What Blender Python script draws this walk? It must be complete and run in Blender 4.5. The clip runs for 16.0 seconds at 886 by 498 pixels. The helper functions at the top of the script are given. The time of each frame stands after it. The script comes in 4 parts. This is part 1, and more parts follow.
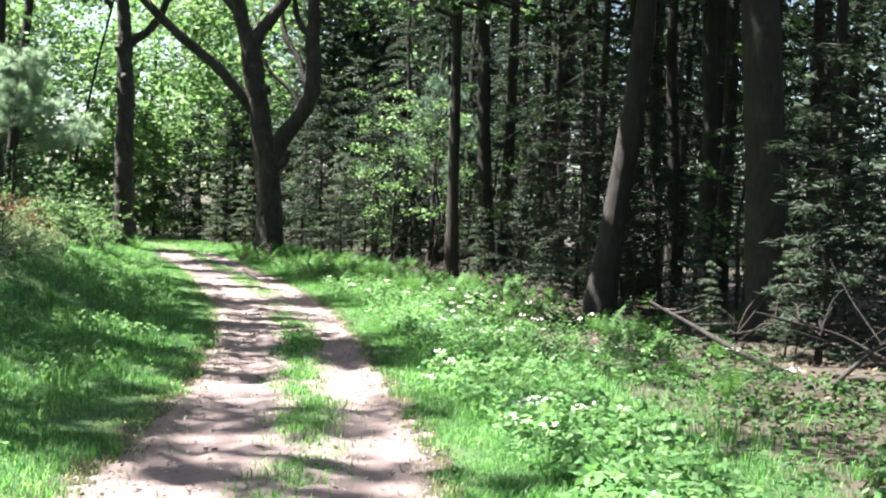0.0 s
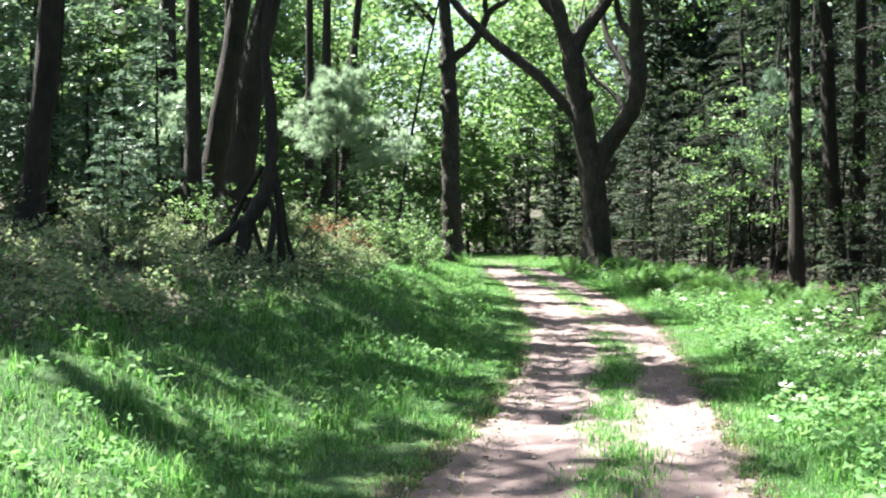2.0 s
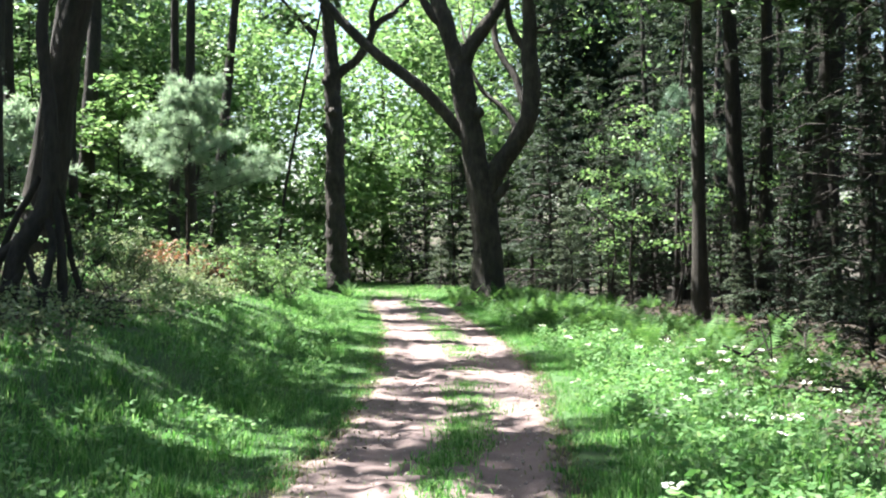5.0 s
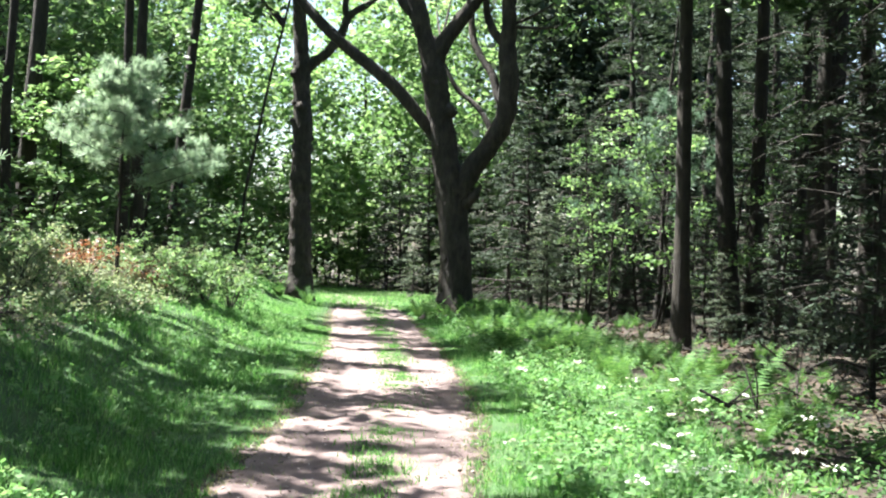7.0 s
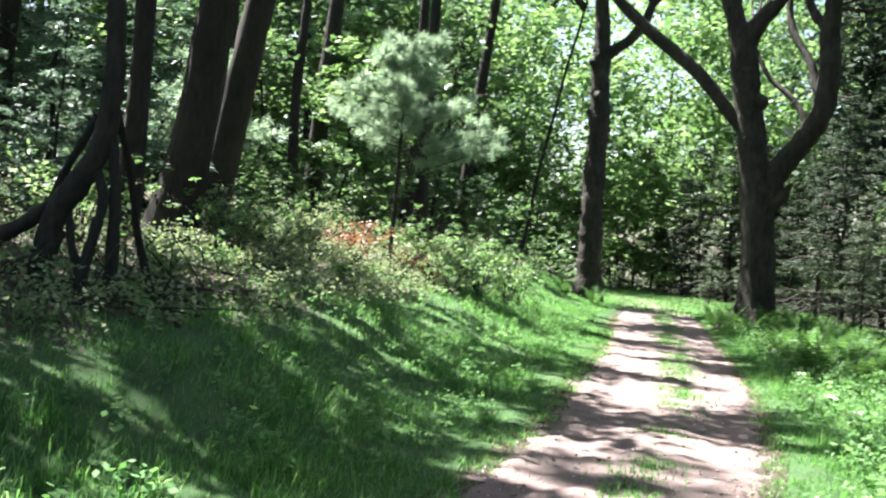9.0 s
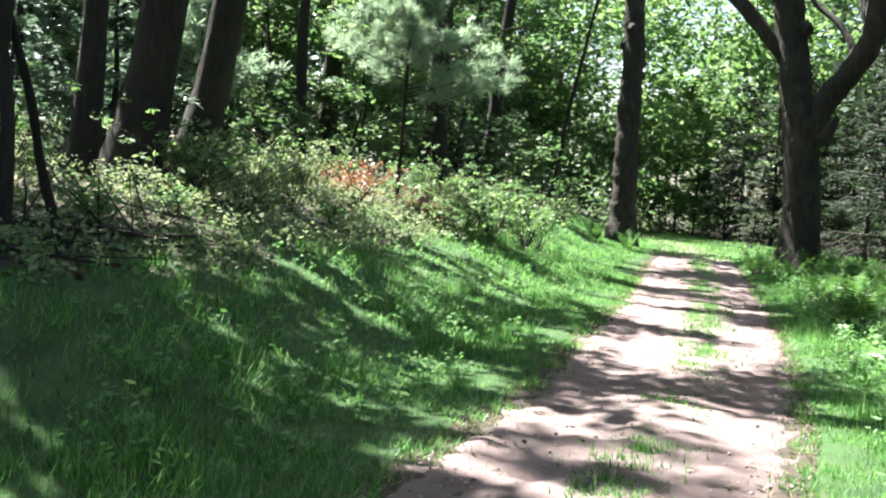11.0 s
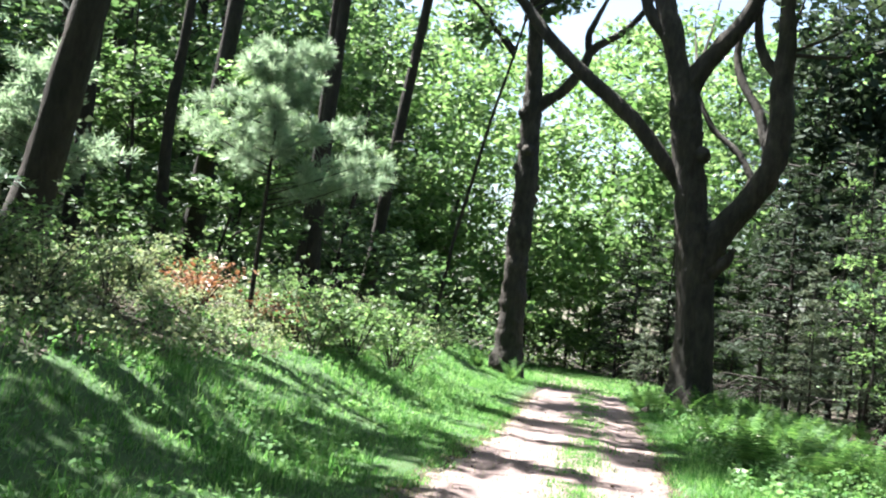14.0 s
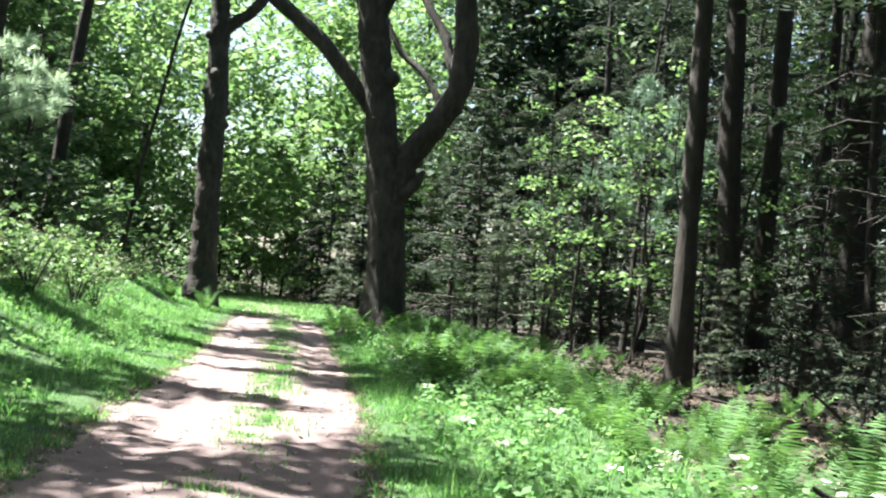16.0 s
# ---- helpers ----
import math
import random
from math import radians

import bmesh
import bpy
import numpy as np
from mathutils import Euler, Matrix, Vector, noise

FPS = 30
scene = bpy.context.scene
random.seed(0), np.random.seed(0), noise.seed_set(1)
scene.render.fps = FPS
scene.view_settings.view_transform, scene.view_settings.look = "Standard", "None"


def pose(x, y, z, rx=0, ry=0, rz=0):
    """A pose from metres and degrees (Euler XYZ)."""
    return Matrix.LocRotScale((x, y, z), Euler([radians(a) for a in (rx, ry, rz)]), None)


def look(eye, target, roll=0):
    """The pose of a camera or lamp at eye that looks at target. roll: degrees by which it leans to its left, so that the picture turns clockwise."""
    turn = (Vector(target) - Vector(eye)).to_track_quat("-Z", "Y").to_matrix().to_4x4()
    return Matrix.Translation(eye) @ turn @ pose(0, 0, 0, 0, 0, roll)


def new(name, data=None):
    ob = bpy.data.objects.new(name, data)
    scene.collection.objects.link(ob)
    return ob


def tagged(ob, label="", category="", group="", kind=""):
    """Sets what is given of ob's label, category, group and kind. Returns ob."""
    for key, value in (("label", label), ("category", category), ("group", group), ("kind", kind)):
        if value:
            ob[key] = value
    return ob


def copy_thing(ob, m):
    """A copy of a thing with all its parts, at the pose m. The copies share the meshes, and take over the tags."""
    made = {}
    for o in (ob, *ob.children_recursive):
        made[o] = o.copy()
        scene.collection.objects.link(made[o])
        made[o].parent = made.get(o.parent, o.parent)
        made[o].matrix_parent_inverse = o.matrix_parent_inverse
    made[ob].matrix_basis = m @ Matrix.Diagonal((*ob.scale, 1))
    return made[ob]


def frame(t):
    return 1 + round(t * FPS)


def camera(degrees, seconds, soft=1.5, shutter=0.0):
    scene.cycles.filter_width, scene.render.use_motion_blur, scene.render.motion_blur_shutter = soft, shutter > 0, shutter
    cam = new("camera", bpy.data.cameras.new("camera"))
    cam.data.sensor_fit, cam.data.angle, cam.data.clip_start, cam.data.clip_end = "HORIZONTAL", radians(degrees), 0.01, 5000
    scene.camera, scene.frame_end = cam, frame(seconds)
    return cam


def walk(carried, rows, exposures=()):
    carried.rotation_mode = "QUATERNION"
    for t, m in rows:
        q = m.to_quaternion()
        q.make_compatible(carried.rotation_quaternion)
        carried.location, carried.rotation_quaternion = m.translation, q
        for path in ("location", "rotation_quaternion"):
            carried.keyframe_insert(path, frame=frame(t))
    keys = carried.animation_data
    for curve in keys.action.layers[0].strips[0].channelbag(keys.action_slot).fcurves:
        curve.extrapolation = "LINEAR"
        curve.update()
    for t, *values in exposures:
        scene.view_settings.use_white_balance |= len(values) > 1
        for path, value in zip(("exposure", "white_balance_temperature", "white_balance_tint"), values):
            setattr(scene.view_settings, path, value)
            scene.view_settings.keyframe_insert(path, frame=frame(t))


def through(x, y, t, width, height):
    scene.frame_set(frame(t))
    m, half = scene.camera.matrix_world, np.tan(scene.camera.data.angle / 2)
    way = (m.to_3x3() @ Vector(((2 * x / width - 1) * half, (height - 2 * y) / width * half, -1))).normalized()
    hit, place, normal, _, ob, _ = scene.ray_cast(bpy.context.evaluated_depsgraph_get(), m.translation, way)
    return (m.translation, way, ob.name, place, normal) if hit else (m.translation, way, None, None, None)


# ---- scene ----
cam = camera(40.0, 16.0, soft=2.1, shutter=0.15)
# seconds, eye x y z, yaw, pitch, roll
ROWS = [
    (0.0, -0.000, 0.000, 1.570, 0.39, -1.40, 2.18),
    (0.5, -0.001, 0.556, 1.545, 0.81, -0.92, 1.48),
    (1.0, -0.061, 1.134, 1.533, 6.20, -0.17, 3.54),
    (1.5, -0.078, 1.498, 1.509, 11.67, -0.51, -0.09),
    (2.0, -0.007, 1.913, 1.527, 16.16, -1.12, 0.09),
    (2.5, -0.001, 2.344, 1.510, 13.98, -1.08, 2.35),
    (3.0, 0.008, 3.061, 1.465, 11.97, -1.17, 0.78),
    (3.5, -0.038, 3.582, 1.450, 11.93, -0.61, 1.82),
    (4.0, 0.001, 4.114, 1.428, 11.64, 0.59, 0.50),
    (4.2, -0.014, 4.313, 1.441, 11.92, -0.01, 1.76),
    (6.3, 0.284, 6.972, 1.627, 12.39, 0.81, -4.00),
    (6.5, 0.272, 7.207, 1.661, 12.46, 0.05, -1.74),
    (7.0, 0.196, 7.793, 1.645, 11.58, 0.40, 1.84),
    (7.5, 0.152, 8.307, 1.608, 11.35, 1.59, 1.38),
    (8.0, 0.034, 8.804, 1.565, 13.00, 1.88, 3.91),
    (8.5, -0.089, 9.349, 1.557, 19.76, 1.25, 5.50),
    (9.0, -0.138, 9.823, 1.553, 25.60, -0.38, 4.83),
    (9.5, -0.212, 10.295, 1.570, 30.48, -1.42, 6.39),
    (10.0, -0.250, 10.850, 1.496, 27.52, -0.84, 5.86),
    (10.2, -0.248, 11.070, 1.523, 27.02, -2.42, 3.28),
    (12.3, -0.601, 12.559, 1.335, 27.33, -4.08, 7.93),
    (12.5, -0.622, 12.769, 1.303, 25.65, -4.20, 7.18),
    (13.0, -0.672, 13.333, 1.302, 24.03, -1.88, 7.08),
    (13.5, -0.749, 13.687, 1.278, 25.32, 2.05, 7.93),
    (14.0, -0.786, 13.862, 1.272, 23.46, 3.54, 7.26),
    (14.5, -0.784, 13.971, 1.254, 19.87, 3.22, 8.72),
    (15.0, -0.753, 13.981, 1.248, 16.16, 1.95, 8.95),
    (15.5, -0.738, 13.997, 1.255, 12.71, 1.01, 6.83),
    (16.0, -0.731, 14.104, 1.243, 9.02, 1.68, 5.31),
]
walk(cam, [(t, pose(x, y, z, 0, 0, yaw) @ pose(0, 0, 0, 90 + pitch) @ pose(0, 0, 0, 0, 0, roll)) for t, x, y, z, yaw, pitch, roll in ROWS])

# ---------------------------------------------------------------- light
SUN_AZ, SUN_EL = 76.0, 62.0          # degrees left of +y, and above the horizon
world = bpy.data.worlds.new("sky")
scene.world = world
world.use_nodes = True
wn = world.node_tree.nodes
sky = wn.new("ShaderNodeTexSky")
sky.sky_type = "NISHITA"
sky.sun_disc = False
sky.sun_elevation = radians(SUN_EL)
sky.sun_rotation = radians(-SUN_AZ)
sky.air_density, sky.dust_density = 1.0, 2.0
wn["Background"].inputs["Strength"].default_value = 0.05
world.node_tree.links.new(sky.outputs[0], wn["Background"].inputs["Color"])
sun_dir = Vector((-math.sin(radians(SUN_AZ)) * math.cos(radians(SUN_EL)), math.cos(radians(SUN_AZ)) * math.cos(radians(SUN_EL)), math.sin(radians(SUN_EL))))
lamp = bpy.data.lights.new("sun", "SUN")
lamp.energy, lamp.angle, lamp.color = 5.0, radians(0.53), (1.0, 0.975, 0.95)
new("sun", lamp).matrix_world = look(tuple(sun_dir * 60), (0, 0, 0))
scene.view_settings.exposure = 2.86

# ---------------------------------------------------------------- materials


def nodes_of(name):
    m = bpy.data.materials.new(name)
    m.use_nodes = True
    nt = m.node_tree
    return m, nt, nt.nodes["Principled BSDF"], nt.nodes["Material Output"]


def ramp(nt, fac, stops):
    r = nt.nodes.new("ShaderNodeValToRGB")
    while len(r.color_ramp.elements) < len(stops):
        r.color_ramp.elements.new(0.5)
    for e, (p, c) in zip(r.color_ramp.elements, stops):
        e.position, e.color = p, (*c, 1)
    nt.links.new(fac, r.inputs[0])
    return r.outputs[0]


def tex(nt, scale, detail=4.0, rough=0.6, stretch=None, coord="Object"):
    tc = nt.nodes.new("ShaderNodeTexCoord")
    n = nt.nodes.new("ShaderNodeTexNoise")
    n.inputs["Scale"].default_value, n.inputs["Detail"].default_value, n.inputs["Roughness"].default_value = scale, detail, rough
    src = tc.outputs[coord]
    if stretch:
        mp = nt.nodes.new("ShaderNodeMapping")
        mp.inputs["Scale"].default_value = stretch
        nt.links.new(src, mp.inputs[0])
        src = mp.outputs[0]
    nt.links.new(src, n.inputs["Vector"])
    return n.outputs["Fac"]


def mixed(nt, a, b, fac, mode="MIX"):
    m = nt.nodes.new("ShaderNodeMix")
    m.data_type, m.blend_type = "RGBA", mode
    for v, k in ((fac, 0), (a, 6), (b, 7)):
        if hasattr(v, "is_linked"):
            nt.links.new(v, m.inputs[k])
        else:
            m.inputs[k].default_value = v if k == 0 else (*v, 1)
    return m.outputs[2]


def bumped(nt, bsdf, height, strength, distance):
    b = nt.nodes.new("ShaderNodeBump")
    b.inputs["Strength"].default_value, b.inputs["Distance"].default_value = strength, distance
    nt.links.new(height, b.inputs["Height"])
    nt.links.new(b.outputs[0], bsdf.inputs["Normal"])


def leaf_material(name, colours, through=0.4, gloss=0.45, each=0.0):
    """A thin leaf: colour varies from leaf to leaf and over patches, light shines through."""
    m, nt, p, out = nodes_of(name)
    geo = nt.nodes.new("ShaderNodeNewGeometry")
    n = len(colours)
    col = ramp(nt, geo.outputs["Random Per Island"], [(i / max(1, n - 1), c) for i, c in enumerate(colours)])
    patch = ramp(nt, tex(nt, 0.9, 3), [(0.3, (0.62, 0.66, 0.6)), (0.7, (1.0, 1.0, 1.0))])
    col = mixed(nt, col, patch, 1.0, "MULTIPLY")
    if each:
        one = nt.nodes.new("ShaderNodeObjectInfo")
        col = mixed(nt, col, ramp(nt, one.outputs["Random"], [(0.0, (1 - each,) * 3), (1.0, (1.15, 1.1, 1.0))]), 1.0, "MULTIPLY")
    nt.links.new(col, p.inputs["Base Color"])
    p.inputs["Roughness"].default_value = gloss
    p.inputs["Specular IOR Level"].default_value = 0.35
    tr = nt.nodes.new("ShaderNodeBsdfTranslucent")
    nt.links.new(mixed(nt, col, (1.15, 1.05, 0.88), 1.0, "MULTIPLY"), tr.inputs["Color"])
    mx = nt.nodes.new("ShaderNodeMixShader")
    mx.inputs[0].default_value = through
    nt.links.new(p.outputs[0], mx.inputs[1])
    nt.links.new(tr.outputs[0], mx.inputs[2])
    nt.links.new(mx.outputs[0], out.inputs["Surface"])
    return m


def bark_material(name, dark, light, scale=14.0, depth=0.03):
    m, nt, p, _ = nodes_of(name)
    ridges = tex(nt, scale, 7, 0.7, (1, 1, 0.3))
    blot = tex(nt, 1.7, 3)
    col = ramp(nt, ridges, [(0.32, dark), (0.68, light)])
    col = mixed(nt, col, ramp(nt, blot, [(0.35, (0.5, 0.52, 0.45)), (0.7, (1.15, 1.1, 1.02))]), 1.0, "MULTIPLY")
    nt.links.new(col, p.inputs["Base Color"])
    p.inputs["Roughness"].default_value = 0.9
    bumped(nt, p, ridges, 1.0, depth * 1.8)
    return m


def soil_material(name, stops, scale, fine, bump=0.02):
    m, nt, p, _ = nodes_of(name)
    big, small = tex(nt, scale, 5), tex(nt, fine, 5, 0.7)
    col = ramp(nt, big, stops)
    col = mixed(nt, col, ramp(nt, small, [(0.3, (0.62, 0.6, 0.58)), (0.72, (1.15, 1.13, 1.1))]), 0.9, "MULTIPLY")
    nt.links.new(col, p.inputs["Base Color"])
    p.inputs["Roughness"].default_value = 0.95
    bumped(nt, p, small, 0.8, bump)
    return m


M_SOIL = soil_material("forest_soil", [(0.3, (0.022, 0.018, 0.012)), (0.5, (0.045, 0.034, 0.023)), (0.7, (0.03, 0.038, 0.014))], 0.9, 22)
M_PATH = soil_material("packed_gravel_dirt", [(0.3, (0.108, 0.08, 0.075)), (0.52, (0.17, 0.127, 0.12)), (0.72, (0.136, 0.101, 0.095))], 1.4, 60, 0.012)
M_GRASS = leaf_material("grass_blade", [(0.03, 0.13, 0.022), (0.09, 0.262, 0.06), (0.25, 0.44, 0.17)], 0.6, 0.6)
M_GRASS_DRY = leaf_material("dry_grass_blade", [(0.3, 0.27, 0.14), (0.22, 0.25, 0.1), (0.12, 0.2, 0.06)], 0.3)
M_BROAD = leaf_material("broad_leaf", [(0.043, 0.1, 0.037), (0.08, 0.157, 0.065), (0.15, 0.235, 0.113)], 0.55)
M_YOUNG = leaf_material("young_leaf", [(0.075, 0.17, 0.052), (0.138, 0.26, 0.096), (0.23, 0.355, 0.165)], 0.6)
M_SHRUB = leaf_material("shrub_leaf", [(0.13, 0.2, 0.088), (0.23, 0.31, 0.162), (0.37, 0.42, 0.27)], 0.45, 0.7)
M_WEED = leaf_material("weed_leaf", [(0.08, 0.215, 0.06), (0.135, 0.3, 0.095), (0.225, 0.36, 0.165)], 0.5, 0.75)
M_FERN = leaf_material("fern_frond", [(0.055, 0.16, 0.04), (0.1, 0.25, 0.068), (0.17, 0.33, 0.11)], 0.45, 0.75, 0.5)
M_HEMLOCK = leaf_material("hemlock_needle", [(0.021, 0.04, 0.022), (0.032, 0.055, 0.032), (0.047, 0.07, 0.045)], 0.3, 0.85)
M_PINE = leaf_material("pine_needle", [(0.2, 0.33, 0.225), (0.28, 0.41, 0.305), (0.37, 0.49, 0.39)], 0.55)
# pine_needle darkened, shade put into the colour; also tints the bank's hemlocks
M_PINE_SHADE = leaf_material("shaded_pine_needle", [(0.07, 0.14, 0.095), (0.115, 0.205, 0.14), (0.18, 0.27, 0.2)], 0.4)
M_RUST = leaf_material("rust_leaf", [(0.2, 0.08, 0.04), (0.3, 0.13, 0.07), (0.24, 0.16, 0.09)], 0.3)
M_LITTER = leaf_material("dead_leaf", [(0.04, 0.028, 0.018), (0.075, 0.053, 0.036), (0.16, 0.118, 0.085)], 0.15, 0.8)
M_FLOWER = leaf_material("white_petal", [(0.7, 0.72, 0.68), (0.8, 0.8, 0.76)], 0.3)
M_OAK = bark_material("oak_bark", (0.019, 0.0155, 0.013), (0.075, 0.064, 0.054), 9, 0.05)
M_BARK = bark_material("forest_bark", (0.012, 0.0098, 0.0077), (0.044, 0.036, 0.029), 16, 0.03)
M_BARK_GREY = bark_material("grey_bark", (0.016, 0.0135, 0.0098), (0.045, 0.038, 0.029), 14, 0.02)
M_DEAD = bark_material("dead_wood", (0.013, 0.011, 0.009), (0.055, 0.047, 0.04), 20, 0.015)
M_TURF = soil_material("turf", [(0.3, (0.018, 0.052, 0.011)), (0.5, (0.032, 0.09, 0.018)), (0.7, (0.048, 0.085, 0.024))], 3.0, 45, 0.03)
M_PALE = leaf_material("pale_hemlock_needle", [(0.07, 0.1, 0.062), (0.1, 0.135, 0.09), (0.15, 0.175, 0.13)], 0.3, 0.8)
M_PEBBLE = soil_material("pebble", [(0.3, (0.3, 0.25, 0.22)), (0.7, (0.5, 0.45, 0.42))], 8, 40, 0.004)

# ---------------------------------------------------------------- plan
rng = np.random.default_rng(7)
PATH_Y = np.array([-30, 0, 8, 11, 15, 20, 25, 28.4, 33.5, 38, 45, 50, 56, 64, 80])
PATH_L = np.array([-2.0, -2.1, -2.25, -2.45, -3.0, -4.0, -5.35, -6.2, -7.7, -9.05, -11.0, -12.6, -15.2, -20.5, -36])
PATH_R = np.array([0.5, 0.4, 0.08, -0.36, -0.95, -1.75, -2.92, -3.85, -5.3, -6.6, -8.7, -10.3, -13, -18.3, -34])


def left_edge(y):
    return np.interp(y, PATH_Y, PATH_L)


def right_edge(y):
    return np.interp(y, PATH_Y, PATH_R)


def wave(x, y, f, s=0.0):
    return np.sin(f * x + 1.3 * s) * np.cos(f * 0.83 * y - s) + 0.5 * np.sin(f * 1.9 * y + 0.7 * f * x + 2 * s)


def ground_z(x, y):
    """The lie of the land: level along the path, a bank on its left, falling a little to the right."""
    x, y = np.asarray(x, float), np.asarray(y, float)
    dl = np.maximum(left_edge(y) - 0.25 - x, 0)
    dr = np.maximum(x - right_edge(y) - 2.5, 0)
    near = np.clip(np.maximum(dl, dr) / 1.5, 0, 1)
    bank = 0.25 * np.minimum(dl, 4.6) * np.clip(dl / 2.0, 0.1, 1) + 0.06 * np.clip(dl - 4.6, 0, 30)
    return bank - 0.02 * np.minimum(dr, 12) + near * (0.05 * wave(x, y, 0.9) + 0.025 * wave(x, y, 2.7, 1.0))


def gz(x, y):
    return float(ground_z(x, y))


# ---------------------------------------------------------------- mesh helpers


def mesh_of(name, verts, faces, mats, which=None, smooth=False):
    """A mesh from arrays; faces is an (n, 3) or (n, 4) array, or a list of them; which: a material number for each face."""
    me = bpy.data.meshes.new(name)
    faces = faces if isinstance(faces, list) else [faces]
    faces = [np.asarray(f, np.int32) for f in faces if len(f)]
    verts = np.asarray(verts, np.float32)
    loops = np.concatenate([f.ravel() for f in faces])
    sizes = np.concatenate([np.full(len(f), f.shape[1], np.int32) for f in faces])
    me.vertices.add(len(verts))
    me.vertices.foreach_set("co", verts.ravel())
    me.loops.add(len(loops))
    me.loops.foreach_set("vertex_index", loops)
    me.polygons.add(len(sizes))
    me.polygons.foreach_set("loop_start", np.r_[0, np.cumsum(sizes)[:-1]].astype(np.int32))
    me.polygons.foreach_set("loop_total", sizes)
    for m in mats:
        me.materials.append(m)
    if which is not None:
        me.polygons.foreach_set("material_index", np.asarray(which, np.int32))
    if smooth:
        me.polygons.foreach_set("use_smooth", np.ones(len(sizes), bool))
    me.update(calc_edges=True)
    me.validate()
    return me


def part(name, me, parent, label=""):
    ob = new(name, me)
    ob.parent = parent
    return tagged(ob, label)


class Wood:
    """Gathers tubes (trunk, limbs, twigs) into one mesh."""

    def __init__(self, seed=0):
        self.v, self.f, self.n, self.rng = [], [], 0, np.random.default_rng(seed)

    def tube(self, pts, radii, sides=8, lump=0.0, smooth=3):
        pts, radii = np.asarray(pts, float), np.asarray(radii, float)
        if smooth > 1:
            k = np.arange(len(pts))
            u = np.linspace(0, len(pts) - 1, (len(pts) - 1) * smooth + 1)
            # Catmull-Rom through the given points
            P = np.vstack([2 * pts[0] - pts[1], pts, 2 * pts[-1] - pts[-2]])
            i = np.minimum(u.astype(int), len(pts) - 2)
            t = (u - i)[:, None]
            a, b, c, d = P[i], P[i + 1], P[i + 2], P[i + 3]
            pts = 0.5 * (2 * b + (c - a) * t + (2 * a - 5 * b + 4 * c - d) * t**2 + (3 * b - a - 3 * c + d) * t**3)
            radii = np.interp(u, k, radii)
        way = np.gradient(pts, axis=0)
        way /= np.linalg.norm(way, axis=1, keepdims=True) + 1e-9
        ref = np.eye(3)[np.argmin(np.abs(way).max(0))]
        s = np.cross(way, ref)
        s /= np.linalg.norm(s, axis=1, keepdims=True) + 1e-9
        q = np.cross(way, s)
        a = np.linspace(0, 2 * np.pi, sides, endpoint=False)
        r = radii[:, None] * (1 + lump * self.rng.normal(0, 1, (len(pts), sides)))
        ring = pts[:, None] + r[..., None] * (np.cos(a)[None, :, None] * s[:, None] + np.sin(a)[None, :, None] * q[:, None])
        n = len(pts)
        idx = self.n + np.arange(n * sides).reshape(n, sides)
        nxt = np.roll(idx, -1, 1)
        self.f.append(np.stack([idx[:-1], nxt[:-1], nxt[1:], idx[1:]], -1).reshape(-1, 4))
        self.v.append(ring.reshape(-1, 3))
        self.n += n * sides
        return pts

    def mesh(self, name, mat):
        return mesh_of(name, np.concatenate(self.v), np.concatenate(self.f), [mat], smooth=True)


def leaves(centres, size, rg, flat=0.5, long=1.7, spread=0.35):
    """Diamond-shaped leaves, each a bent quad, lying round the centres; returns verts and faces."""
    n = len(centres)
    d = rg.normal(size=(n, 3))
    d[:, 2] *= 1 - flat
    d /= np.linalg.norm(d, axis=1, keepdims=True)
    up = rg.normal(size=(n, 3)) * 0.6 + [0, 0, flat * 2]
    s = np.cross(d, up)
    s /= np.linalg.norm(s, axis=1, keepdims=True) + 1e-9
    nrm = np.cross(s, d)
    L = (size * rg.uniform(1 - spread, 1 + spread, n))[:, None]
    W = L / long
    c = np.asarray(centres)
    v = np.stack([c - d * L * 0.5, c + s * W * 0.5 - nrm * L * 0.08, c + d * L * 0.55 - nrm * L * 0.15, c - s * W * 0.5 - nrm * L * 0.08], 1)
    return v.reshape(-1, 3), np.arange(4 * n).reshape(n, 4)


def clump_points(anchors, radius, per, rg, squash=0.6):
    a = np.repeat(np.asarray(anchors), per, 0)
    r = np.repeat(np.broadcast_to(radius, len(anchors)), per)[:, None]
    g = rg.normal(size=a.shape)
    g *= (rg.uniform(0, 1, (len(a), 1)) ** 0.45) / (np.linalg.norm(g, axis=1, keepdims=True) + 1e-9)
    return a + g * r * [1, 1, squash]


def thing(name, at, label, category, group="", turn=0.0, size=1.0):
    ob = new(name)
    ob.matrix_basis = pose(at[0], at[1], at[2], 0, 0, turn) @ Matrix.Scale(size, 4)
    return tagged(ob, label, category, group)


